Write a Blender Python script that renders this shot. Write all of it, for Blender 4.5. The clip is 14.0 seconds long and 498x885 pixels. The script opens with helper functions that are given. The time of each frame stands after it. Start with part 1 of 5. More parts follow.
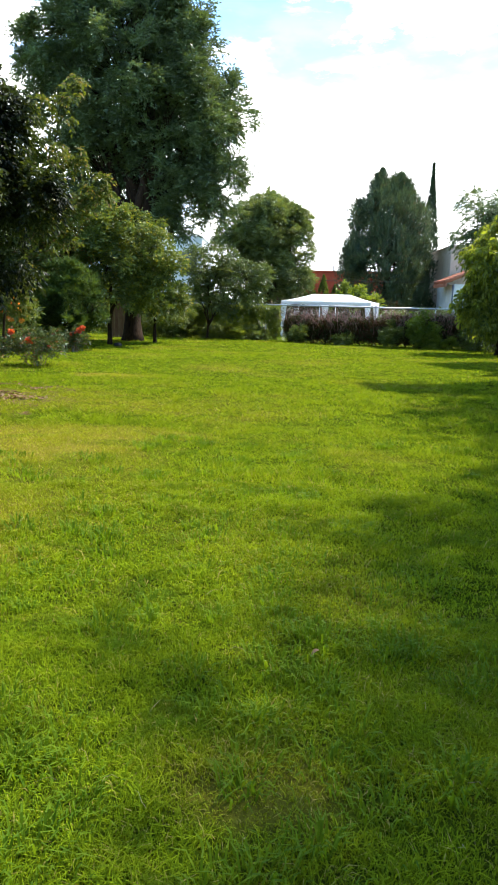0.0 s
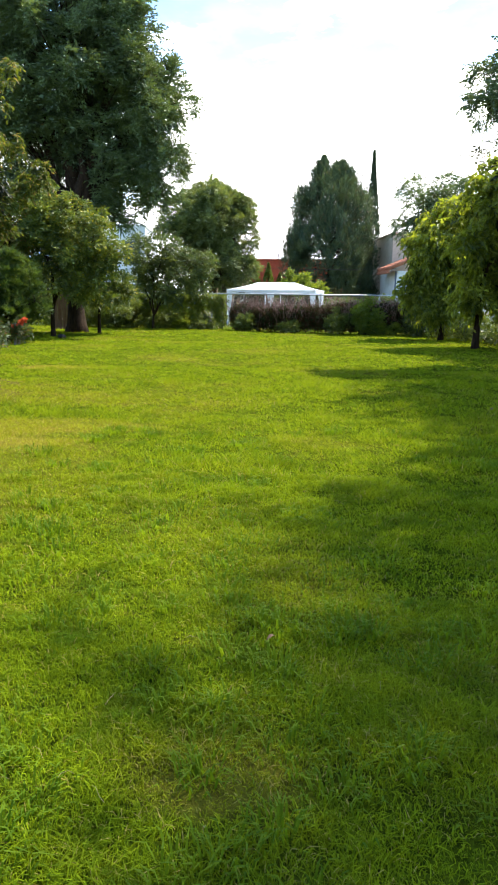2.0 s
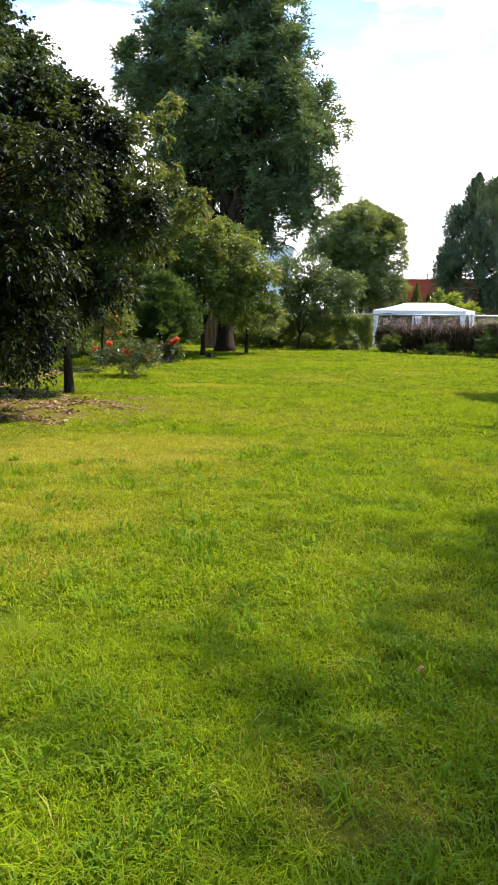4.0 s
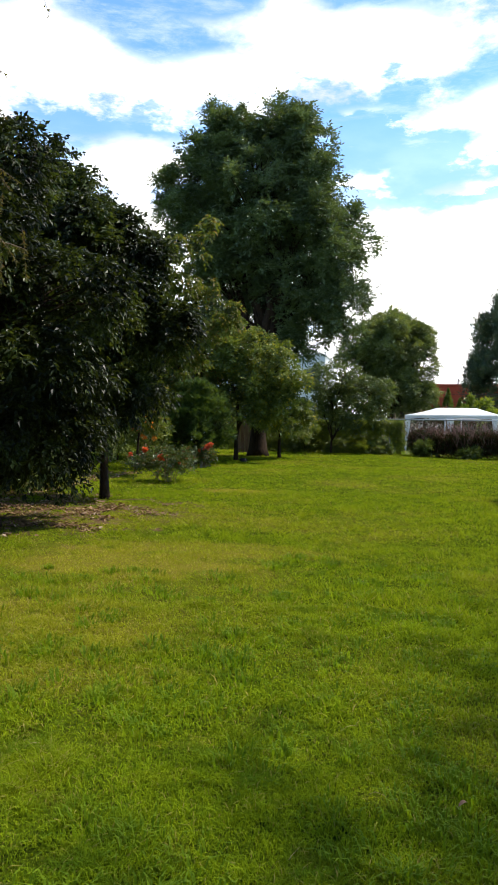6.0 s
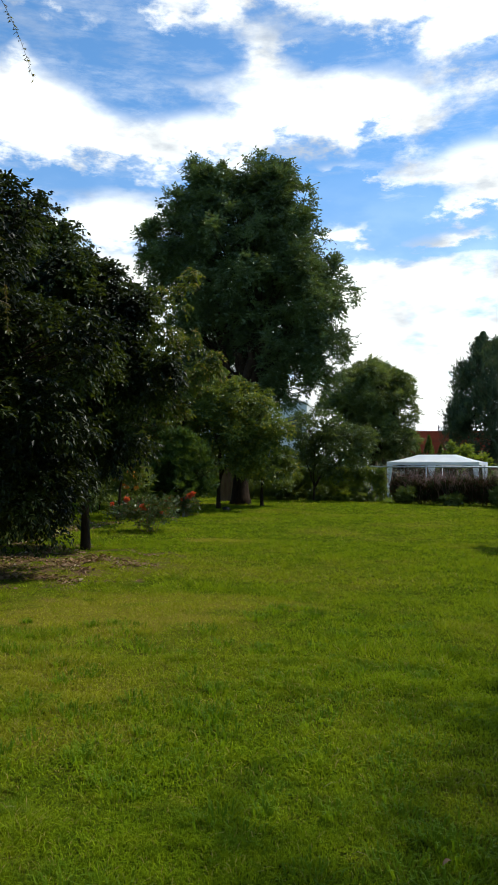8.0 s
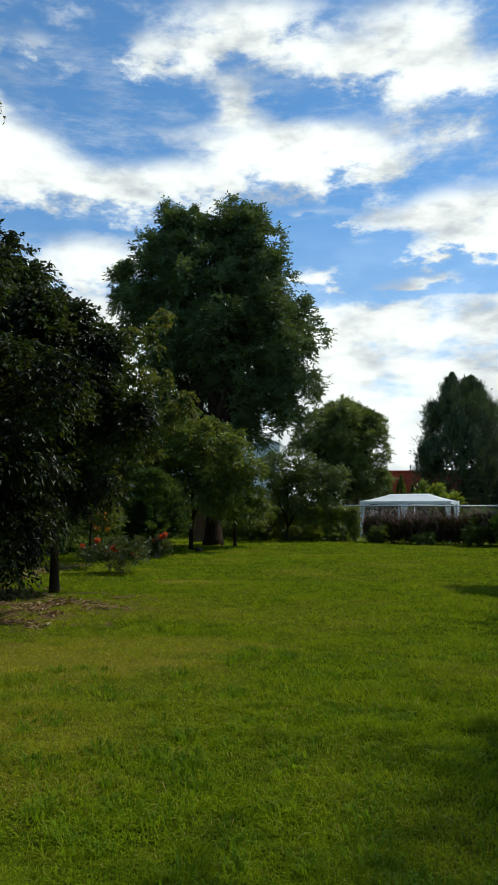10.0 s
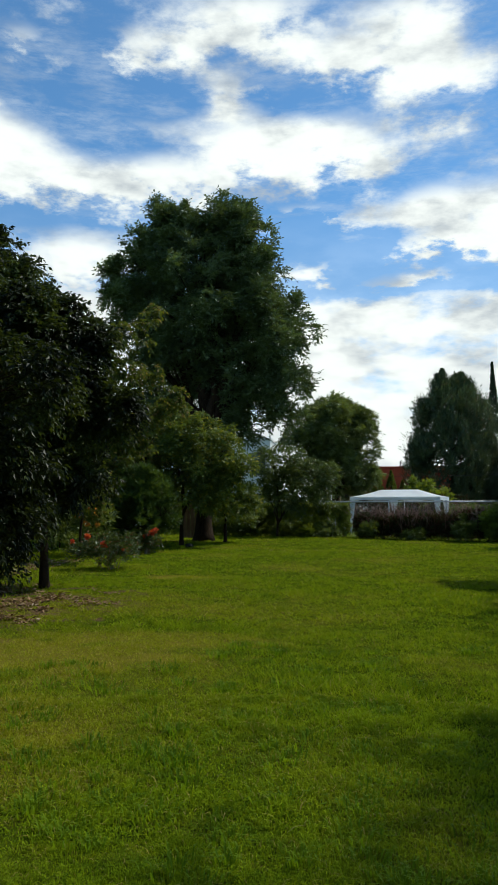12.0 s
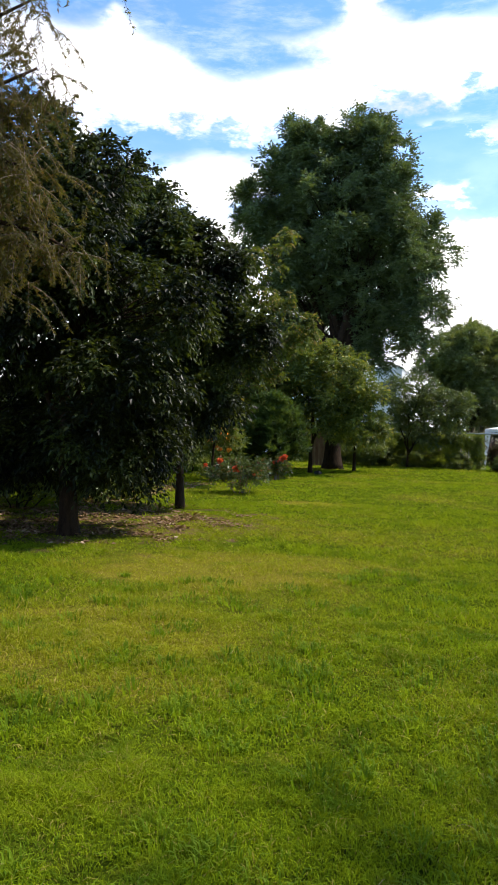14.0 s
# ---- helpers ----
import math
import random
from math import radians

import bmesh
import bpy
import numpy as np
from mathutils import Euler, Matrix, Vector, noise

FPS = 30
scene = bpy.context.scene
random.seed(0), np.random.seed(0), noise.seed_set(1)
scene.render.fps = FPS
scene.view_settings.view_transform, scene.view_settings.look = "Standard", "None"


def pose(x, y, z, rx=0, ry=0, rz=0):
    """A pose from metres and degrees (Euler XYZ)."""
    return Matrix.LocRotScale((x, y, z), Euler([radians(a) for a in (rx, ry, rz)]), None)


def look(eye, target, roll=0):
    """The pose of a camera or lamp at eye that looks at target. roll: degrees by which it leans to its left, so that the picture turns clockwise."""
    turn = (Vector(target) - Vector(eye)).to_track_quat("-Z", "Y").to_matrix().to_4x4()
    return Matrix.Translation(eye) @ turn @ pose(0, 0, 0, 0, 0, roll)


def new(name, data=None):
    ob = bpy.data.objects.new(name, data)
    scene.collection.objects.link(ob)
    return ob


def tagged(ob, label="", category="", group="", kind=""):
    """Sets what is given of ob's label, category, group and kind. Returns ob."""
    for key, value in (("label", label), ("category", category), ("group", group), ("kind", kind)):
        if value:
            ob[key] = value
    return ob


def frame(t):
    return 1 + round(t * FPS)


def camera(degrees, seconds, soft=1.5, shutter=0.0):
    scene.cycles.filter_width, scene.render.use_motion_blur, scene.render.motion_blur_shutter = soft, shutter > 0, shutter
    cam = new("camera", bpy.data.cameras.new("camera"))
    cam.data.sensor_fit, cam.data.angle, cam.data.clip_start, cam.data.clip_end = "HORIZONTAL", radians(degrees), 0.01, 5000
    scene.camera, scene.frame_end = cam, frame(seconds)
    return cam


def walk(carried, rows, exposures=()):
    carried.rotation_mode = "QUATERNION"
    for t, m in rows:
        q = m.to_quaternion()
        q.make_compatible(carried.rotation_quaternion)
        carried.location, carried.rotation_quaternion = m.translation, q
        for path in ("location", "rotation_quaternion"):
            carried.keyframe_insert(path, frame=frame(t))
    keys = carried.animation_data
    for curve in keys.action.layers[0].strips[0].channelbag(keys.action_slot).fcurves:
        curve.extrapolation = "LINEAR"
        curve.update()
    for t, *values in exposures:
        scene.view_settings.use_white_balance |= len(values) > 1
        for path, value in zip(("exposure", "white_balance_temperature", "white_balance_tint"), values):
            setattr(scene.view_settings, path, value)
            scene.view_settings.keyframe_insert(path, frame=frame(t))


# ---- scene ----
cam = camera(37.3, 14.0, soft=1.6)
PATH = [
    (0, (0.095, 0.317, 1.604), (0.01, 2.284, 1.249), 1.6),
    (0.5, (0.109, 0.335, 1.598), (0.13, 2.301, 1.233), 1.4),
    (1, (0.105, 0.329, 1.596), (0.162, 2.294, 1.225), 1.2),
    (1.5, (0.099, 0.329, 1.597), (0.17, 2.292, 1.22), 1.0),
    (2, (0.093, 0.34, 1.586), (0.146, 2.303, 1.206), 0.8),
    (2.5, (0.08, 0.347, 1.586), (0.067, 2.31, 1.202), 0.6),
    (3, (0.068, 0.346, 1.587), (-0.031, 2.306, 1.201), 0.6),
    (3.5, (0.049, 0.34, 1.592), (-0.155, 2.293, 1.215), 0.7),
    (4, (0.026, 0.326, 1.598), (-0.299, 2.271, 1.265), 0.9),
    (4.2, (0.023, 0.323, 1.613), (-0.324, 2.271, 1.323), 1.0),
    (6.3, (0.029, 0.251, 1.693), (-0.394, 2.205, 1.642), 0.8),
    (6.5, (0.036, 0.26, 1.694), (-0.385, 2.215, 1.646), 0.7),
    (7, (0.044, 0.253, 1.69), (-0.364, 2.211, 1.669), 0.6),
    (7.5, (0.047, 0.244, 1.7), (-0.341, 2.206, 1.72), 0.5),
    (8, (0.056, 0.224, 1.716), (-0.32, 2.187, 1.787), 0.4),
    (8.5, (0.063, 0.238, 1.714), (-0.297, 2.201, 1.841), 0.3),
    (9, (0.068, 0.258, 1.711), (-0.27, 2.222, 1.875), 0.2),
    (11.5, (0.06, 0.315, 1.684), (-0.22, 2.286, 1.869), 0.0),
    (12, (0.058, 0.304, 1.685), (-0.22, 2.277, 1.855), -0.0),
    (12.5, (0.05, 0.314, 1.679), (-0.244, 2.288, 1.815), 0.1),
    (13, (0.013, 0.358, 1.675), (-0.392, 2.314, 1.773), 0.4),
    (13.5, (-0.021, 0.337, 1.676), (-0.568, 2.261, 1.71), 0.9),
    (14, (-0.036, 0.337, 1.664), (-0.649, 2.241, 1.636), 1.4),
]
EXPOSURES = [(0, 1.24, 6400, 9), (1.0, 1.20, 6400, 8), (1.5, 1.30, 6450, 9), (2.0, 1.36, 6550, 11), (3.0, 1.40, 6650, 15), (3.5, 1.40, 6650, 16), (4.0, 1.36, 6600, 16), (4.2, 1.3, 6600, 16),
             (6.5, 0.36, 6550, 10), (7.0, 0.28, 6500, 9), (7.5, 0.09, 6450, 7), (9.0, -0.38, 6350, 3), (11.5, -0.47, 6350, 1), (12.5, -0.44, 6350, 1), (13.0, -0.30, 6400, 2), (13.4, 0.09, 6480, 8), (14, 0.5, 6550, 14)]
walk(cam, [(t, look(eye, target, roll)) for t, eye, target, roll in PATH], EXPOSURES)

# ---- sun and sky ----
SUN_AZ, SUN_EL = 56.0, 55.0
sun_dir = Vector((math.sin(radians(SUN_AZ)) * math.cos(radians(SUN_EL)), math.cos(radians(SUN_AZ)) * math.cos(radians(SUN_EL)), math.sin(radians(SUN_EL))))
sun = new("sun", bpy.data.lights.new("sun", "SUN"))
sun.data.energy, sun.data.angle, sun.data.color = 5.0, radians(0.9), (1.0, 0.95, 0.85)
sun.matrix_world = look(sun_dir * 60, (0, 0, 0))

world = bpy.data.worlds.new("sky")
scene.world = world
world.use_nodes = True


class Nodes:
    """Short hand for building node trees."""

    def __init__(self, tree):
        self.tree = tree
        tree.nodes.clear()

    def add(self, kind, **inputs):
        node = self.tree.nodes.new(kind)
        for key, value in inputs.items():
            self.put(node.inputs[key.replace("_", " ")], value)
        return node

    def put(self, socket, value):
        if isinstance(value, bpy.types.NodeSocket):
            self.tree.links.new(value, socket)
        else:
            socket.default_value = value

    def math(self, op, *values, clamp=False):
        node = self.tree.nodes.new("ShaderNodeMath")
        node.operation, node.use_clamp = op, clamp
        for socket, value in zip(node.inputs, values):
            self.put(socket, value)
        return node.outputs[0]

    def vec(self, op, *values):
        node = self.tree.nodes.new("ShaderNodeVectorMath")
        node.operation = op
        for socket, value in zip(node.inputs, values):
            self.put(socket, value)
        return node.outputs[0]

    def noise(self, vector, scale, detail=4.0, rough=0.55):
        node = self.add("ShaderNodeTexNoise", Scale=scale, Detail=detail, Roughness=rough)
        self.put(node.inputs["Vector"], vector)
        return node.outputs["Fac"]

    def step(self, value, low, high):
        node = self.tree.nodes.new("ShaderNodeMapRange")
        node.interpolation_type = "SMOOTHSTEP"
        for socket, v in zip(node.inputs, (value, low, high, 0.0, 1.0)):
            self.put(socket, v)
        return node.outputs[0]

    def mix(self, fac, a, b):
        node = self.tree.nodes.new("ShaderNodeMix")
        node.data_type = "RGBA"
        self.put(node.inputs[0], fac)
        for socket, v in ((node.inputs[6], a), (node.inputs[7], b)):
            self.put(socket, (*v, 1.0) if isinstance(v, tuple) and len(v) == 3 else v)
        return node.outputs[2]

    def link(self, a, b):
        self.tree.links.new(a, b)


def build_sky():
    n = Nodes(world.node_tree)
    way = n.add("ShaderNodeTexCoord").outputs["Generated"]
    xyz = n.add("ShaderNodeSeparateXYZ", Vector=way).outputs
    az = n.math("MULTIPLY", n.math("ARCTAN2", xyz[0], xyz[1]), 57.2958)
    el = n.math("MULTIPLY", n.math("ARCSINE", xyz[2]), 57.2958)
    flat = n.vec("MULTIPLY", way, (1.0, 1.0, 2.2))
    wide, fine = n.noise(flat, 7.0, 4.0), n.noise(flat, 13.0, 10.0, 0.60)
    az = n.math("ADD", az, n.math("MULTIPLY", n.math("SUBTRACT", wide, 0.5), 5.0))
    el2 = n.math("ADD", el, n.math("MULTIPLY", n.math("SUBTRACT", fine, 0.5), 5.5))
    # cloud banks: azimuth, elevation, half-widths, weight
    banks = [(-27.5, 24.9, 5.1, 2.6, 1.15), (-20.6, 23.6, 4.2, 1.3, 0.9), (-14.9, 24.2, 4.1, 1.2, 0.9), (-8.5, 26.4, 6.3, 2.1, 1.0), (-1.4, 26.2, 6.0, 1.9, 1.15), (-9.9, 30.1, 2.8, 1.6, 0.8), 
             (-8.5, 34.4, 7.8, 2.0, 1.1), (1.0, 31.9, 5.6, 1.4, 0.9), (6.6, 30.3, 4.5, 2.1, 1.0), (5.8, 34.1, 4.6, 1.7, 0.9), (-17.7, 32.7, 2.8, 1.1, 0.5), 
             (6.6, 21.3, 3.9, 1.9, 1.2), (12.4, 21.2, 3.4, 2.2, 0.9), (-20.9, 18.1, 4.4, 2.4, 1.15), (-26.9, 32.5, 2.1, 0.8, 0.45), (-28.2, 28.3, 1.4, 0.8, 0.6), (-2.7, 17.7, 2.6, 0.5, 0.45), 
             (4.6, 16.9, 3.5, 0.4, 0.4), (-3.1, 22.1, 3.1, 0.6, 0.5), (-4.4, 29.6, 3.6, 0.6, -0.6), (-16.7, 29.8, 5.5, 0.9, -0.5), (-0.9, 20.9, 3.1, 0.9, -0.5), (-23.6, 21.1, 5.2, 0.5, -0.4), 
             (3.6, 32.8, 1.3, 0.5, -0.5), (-32.2, 24.8, 5.4, 2.4, 0.9), (-36.3, 26.6, 2.4, 1.9, 0.7), (-3.3, 17.5, 2.8, 0.9, 0.5), (5.6, 17.3, 2.8, 0.5, 0.6), (8.7, 19.4, 4.7, 0.6, 0.8), 
             (11.2, 17.5, 3.5, 0.5, -0.4)]
    far = n.step(n.math("ABSOLUTE", n.math("ADD", az, 8.0)), 30.0, 60.0)
    ahead = n.math("SUBTRACT", 1.0, far)
    total = n.math("MULTIPLY", n.step(el2, 16.4, 14.8), ahead)
    for a, e, sa, se, weight in banks:
        u = n.math("DIVIDE", n.math("SUBTRACT", az, a), sa)
        v = n.math("DIVIDE", n.math("SUBTRACT", el2, e), se)
        r = n.math("ADD", n.math("MULTIPLY", u, u), n.math("MULTIPLY", v, v))
        total = n.math("ADD", total, n.math("MULTIPLY", n.math("EXPONENT", n.math("MULTIPLY", r, -1.0)), weight))
    high = n.step(el, 37.0, 44.0)
    rest = n.math("MULTIPLY", n.math("MAXIMUM", far, high), n.math("MULTIPLY", n.step(n.noise(flat, 2.6, 5.0), 0.60, 0.78), 0.7))
    total = n.math("ADD", total, rest)
    shape = n.math("ADD", total, n.math("MULTIPLY", n.math("SUBTRACT", fine, 0.5), 2.6))
    wisps = n.math("MULTIPLY", n.step(n.noise(n.vec("MULTIPLY", way, (1.0, 1.0, 4.5)), 11.0, 9.0, 0.66), 0.42, 0.74), 0.3)
    haze = n.math("MULTIPLY", n.step(el, 24.0, 15.0), 0.22)
    cover = n.math("MAXIMUM", n.step(shape, 0.0, 0.95), n.math("MAXIMUM", wisps, haze))
    shade = n.step(n.math("ADD", n.noise(n.vec("MULTIPLY", way, (1.0, 1.0, 2.4)), 10.0, 7.0), n.math("MULTIPLY", total, 0.12)), 0.36, 0.66)
    white = n.mix(shade, (0.70, 0.74, 0.82), (1.45, 1.44, 1.42))
    sky = n.tree.nodes.new("ShaderNodeTexSky")
    sky.sky_type, sky.sun_disc = "NISHITA", False
    sky.sun_elevation, sky.sun_rotation, sky.altitude = radians(SUN_EL), radians(SUN_AZ), 2200
    blue = n.vec("MULTIPLY", sky.outputs[0], (0.145, 0.208, 0.240))
    color = n.mix(cover, blue, white)
    back = n.add("ShaderNodeBackground", Color=color, Strength=1.0)
    n.link(back.outputs[0], n.add("ShaderNodeOutputWorld").inputs[0])


build_sky()

# ---- materials ----


def material(name):
    mat = bpy.data.materials.new(name)
    mat.use_nodes = True
    return mat, Nodes(mat.node_tree)


def finish(n, shader):
    n.link(shader, n.add("ShaderNodeOutputMaterial").inputs[0])


def plain(name, low, high, scale=6.0, rough=0.7, bump=0.15, metal=0.0, detail=6.0, stretch=(1, 1, 1)):
    """A matt surface that varies between two colours at two scales, with fine relief."""
    mat, n = material(name)
    at = n.vec("MULTIPLY", n.add("ShaderNodeTexCoord").outputs["Object"], stretch)
    a, b = n.noise(at, scale, detail), n.noise(at, scale * 7.3, 4.0)
    fac = n.step(n.math("ADD", n.math("MULTIPLY", a, 0.65), n.math("MULTIPLY", b, 0.35)), 0.3, 0.7)
    bsdf = n.add("ShaderNodeBsdfPrincipled", Base_Color=n.mix(fac, low, high), Roughness=rough, Metallic=metal)
    bsdf.inputs["Specular IOR Level"].default_value = 0.15 if rough > 0.75 else 0.5
    relief = n.add("ShaderNodeBump", Strength=bump, Distance=0.02, Height=b)
    n.link(relief.outputs[0], bsdf.inputs["Normal"])
    finish(n, bsdf.outputs[0])
    return mat


def leaf(name, dark, light, glow=0.35, rough=0.42, odd=None, odd_share=0.06, gloss=0.4, rare=1.0, single=0.55):
    """Leaves: colour differs leaf by leaf and branch by branch, and light shines through."""
    mat, n = material(name)
    one = n.add("ShaderNodeNewGeometry").outputs["Random Per Island"]
    at = n.add("ShaderNodeTexCoord").outputs["Object"]
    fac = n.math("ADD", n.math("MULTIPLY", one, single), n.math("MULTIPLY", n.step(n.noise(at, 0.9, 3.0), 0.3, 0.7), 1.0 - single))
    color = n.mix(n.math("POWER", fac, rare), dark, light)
    if odd:
        color = n.mix(n.math("LESS_THAN", n.math("FRACT", n.math("MULTIPLY", one, 37.7)), odd_share), color, odd)
    bsdf = n.add("ShaderNodeBsdfPrincipled", Base_Color=color, Roughness=rough)
    bsdf.inputs["Specular IOR Level"].default_value = gloss
    through_light = n.add("ShaderNodeBsdfTranslucent", Color=n.vec("MULTIPLY", color, (2.2, 2.0, 0.7)))
    both = n.add("ShaderNodeMixShader", Fac=glow)
    n.link(bsdf.outputs[0], both.inputs[1])
    n.link(through_light.outputs[0], both.inputs[2])
    finish(n, both.outputs[0])
    return mat


DRY_SPOTS = [(-3.9, 17.4, 0.9, 0.45, 1.0), (-3.2, 8.4, 1.7, 0.9, 0.75), (-2.4, 9.6, 1.7, 0.7, 0.7), (-3.3, 5.6, 1.6, 1.0, 0.6), (-2.4, 4.6, 0.9, 0.5, 0.6), (-2.2, 6.6, 1.6, 1.6, 0.3),
             (0.05, 2.6, 0.32, 0.26, 0.5), (-4.2, 13.0, 1.8, 1.6, 0.4), (-1.4, 12.6, 2.2, 1.2, 0.25)]
LITTER = (-6.9, 12.2, 2.7, 2.9)


def lawn_masks(n):
    """How dry the turf is, and how much bare earth and litter lies, by place."""
    at = n.add("ShaderNodeNewGeometry").outputs["Position"]
    xyz = n.add("ShaderNodeSeparateXYZ", Vector=at).outputs
    wobble = n.math("MULTIPLY", n.math("SUBTRACT", n.noise(at, 1.7, 5.0), 0.5), 1.8)

    def spot(x, y, rx, ry):
        u = n.math("DIVIDE", n.math("SUBTRACT", xyz[0], x), rx)
        v = n.math("DIVIDE", n.math("SUBTRACT", xyz[1], y), ry)
        return n.math("ADD", n.math("SQRT", n.math("ADD", n.math("MULTIPLY", u, u), n.math("MULTIPLY", v, v))), wobble)

    dry = n.math("MULTIPLY", n.step(n.noise(at, 0.33, 4.0), 0.46, 0.72), 0.55)
    for x, y, rx, ry, weight in DRY_SPOTS:
        dry = n.math("ADD", dry, n.math("MULTIPLY", n.step(spot(x, y, rx, ry), 1.35, 0.45), weight))
    small = n.step(n.noise(at, 4.5, 3.0), 0.52, 0.75)
    dry = n.math("ADD", dry, n.math("MULTIPLY", small, 0.22), clamp=True)
    bare = n.math("MULTIPLY", n.step(n.math("ADD", spot(*LITTER), wobble), 1.25, 0.6), n.step(n.noise(at, 3.2, 4.0), 0.36, 0.56))
    return at, dry, bare


def grass_material():
    mat, n = material("grass_blades")
    at, dry, bare = lawn_masks(n)
    one = n.add("ShaderNodeNewGeometry").outputs["Random Per Island"]
    lush = n.mix(one, (0.060, 0.114, 0.005), (0.278, 0.372, 0.010))
    tuft = n.step(n.noise(at, 2.3, 3.0), 0.50, 0.66)
    lush = n.mix(n.math("MULTIPLY", tuft, 0.7), lush, (0.042, 0.112, 0.008))
    dull = n.mix(one, (0.245, 0.245, 0.010), (0.375, 0.340, 0.028))
    straw = n.math("LESS_THAN", n.math("FRACT", n.math("MULTIPLY", one, 53.1)), n.math("ADD", 0.03, n.math("MULTIPLY", dry, 0.14)))
    color = n.mix(n.math("MULTIPLY", dry, 0.85), lush, dull)
    color = n.mix(straw, color, (0.38, 0.30, 0.08))
    bsdf = n.add("ShaderNodeBsdfPrincipled", Base_Color=color, Roughness=0.65)
    bsdf.inputs["Specular IOR Level"].default_value = 0.02
    glow = n.add("ShaderNodeBsdfTranslucent", Color=n.mix(0.5, color, (0.40, 0.42, 0.009)))
    both = n.add("ShaderNodeMixShader", Fac=0.42)
    n.link(bsdf.outputs[0], both.inputs[1])
    n.link(glow.outputs[0], both.inputs[2])
    finish(n, both.outputs[0])
    return mat


def ground_material():
    mat, n = material("turf")
    at, dry, bare = lawn_masks(n)
    grain = n.noise(at, 38.0, 5.0, 0.7)
    streak = n.noise(n.vec("MULTIPLY", at, (1.0, 0.5, 1.0)), 9.0, 6.0, 0.65)
    lush = n.mix(n.step(n.math("ADD", n.math("MULTIPLY", grain, 0.5), n.math("MULTIPLY", streak, 0.5)), 0.36, 0.64), (0.012, 0.020, 0.002), (0.085, 0.120, 0.006))
    dull = n.mix(grain, (0.090, 0.074, 0.008), (0.25, 0.200, 0.030))
    color = n.mix(n.math("MULTIPLY", dry, 0.8), lush, dull)
    earth = n.mix(n.noise(at, 16.0, 5.0), (0.050, 0.030, 0.016), (0.16, 0.100, 0.055))
    color = n.mix(bare, color, earth)
    bsdf = n.add("ShaderNodeBsdfPrincipled", Base_Color=color, Roughness=0.9)
    bsdf.inputs["Specular IOR Level"].default_value = 0.0
    relief = n.add("ShaderNodeBump", Strength=0.6, Distance=0.05, Height=n.math("ADD", grain, streak))
    n.link(relief.outputs[0], bsdf.inputs["Normal"])
    finish(n, bsdf.outputs[0])
    return mat


def canvas_material():
    """Thin white canvas, slightly soiled, that lets some daylight through."""
    mat, n = material("white_canvas")
    at = n.add("ShaderNodeTexCoord").outputs["Object"]
    soil, weave = n.noise(at, 1.3, 6.0), n.noise(at, 40.0, 3.0)
    color = n.mix(n.step(soil, 0.3, 0.7), (0.78, 0.78, 0.78), (0.87, 0.87, 0.86))
    bsdf = n.add("ShaderNodeBsdfPrincipled", Base_Color=color, Roughness=0.6)
    n.link(n.add("ShaderNodeBump", Strength=0.2, Distance=0.01, Height=weave).outputs[0], bsdf.inputs["Normal"])
    both = n.add("ShaderNodeMixShader", Fac=0.28)
    n.link(bsdf.outputs[0], both.inputs[1])
    n.link(n.add("ShaderNodeBsdfTranslucent", Color=color).outputs[0], both.inputs[2])
    finish(n, both.outputs[0])
    return mat


BARK = plain("bark", (0.013, 0.007, 0.0035), (0.048, 0.027, 0.013), 5.0, 0.9, 0.8, stretch=(3, 3, 0.6))
BARK_PALE = plain("pale_bark", (0.10, 0.085, 0.07), (0.30, 0.26, 0.21), 5.0, 0.85, 0.6, stretch=(3, 3, 0.7))
LEAF_ASH = leaf("ash_leaves", (0.026, 0.047, 0.018), (0.138, 0.186, 0.064), 0.19, 0.39, gloss=0.5, single=0.35)
# Near-black tones hold the crowns' shade; the few lighter leaves stand for glints.
LEAF_FICUS = leaf("glossy_shade_dark_leaves", (0.003, 0.006, 0.002), (0.085, 0.115, 0.026), 0.32, 0.46, gloss=0.20, rare=2.2, single=0.4)
LEAF_BROAD = leaf("broad_green_leaves", (0.055, 0.095, 0.014), (0.200, 0.245, 0.030), 0.45, 0.4)
LEAF_DROOP = leaf("drooping_leaves", (0.026, 0.048, 0.009), (0.250, 0.285, 0.036), 0.52, 0.42, gloss=0.35)
LEAF_CITRUS = leaf("citrus_leaves", (0.030, 0.056, 0.012), (0.190, 0.225, 0.034), 0.28, 0.42, odd=(0.30, 0.27, 0.03), odd_share=0.06)
LEAF_GUAVA = leaf("guava_leaves", (0.028, 0.050, 0.015), (0.140, 0.175, 0.045), 0.25, 0.42)
LEAF_FAR = leaf("far_tree_leaves", (0.042, 0.068, 0.025), (0.190, 0.225, 0.062), 0.28, 0.45, single=0.4)
LEAF_CONIFER = leaf("conifer_scales", (0.024, 0.046, 0.024), (0.105, 0.140, 0.060), 0.12, 0.6, odd=(0.12, 0.09, 0.05), odd_share=0.04, single=0.3)
LEAF_CYPRESS = leaf("cypress_scales", (0.022, 0.042, 0.022), (0.055, 0.085, 0.035), 0.1, 0.6)
LEAF_PINE = leaf("pine_needles", (0.018, 0.040, 0.010), (0.115, 0.170, 0.034), 0.25, 0.55, gloss=0.2, rare=1.4)
LEAF_IVY = leaf("vine_leaves", (0.040, 0.068, 0.010), (0.20, 0.25, 0.036), 0.36, 0.5, odd=(0.28, 0.28, 0.05), gloss=0.2, single=0.4)
LEAF_RED = leaf("dark_red_leaves", (0.016, 0.008, 0.004), (0.085, 0.038, 0.020), 0.15, 0.65, gloss=0.08, odd=(0.045, 0.065, 0.024), odd_share=0.4)
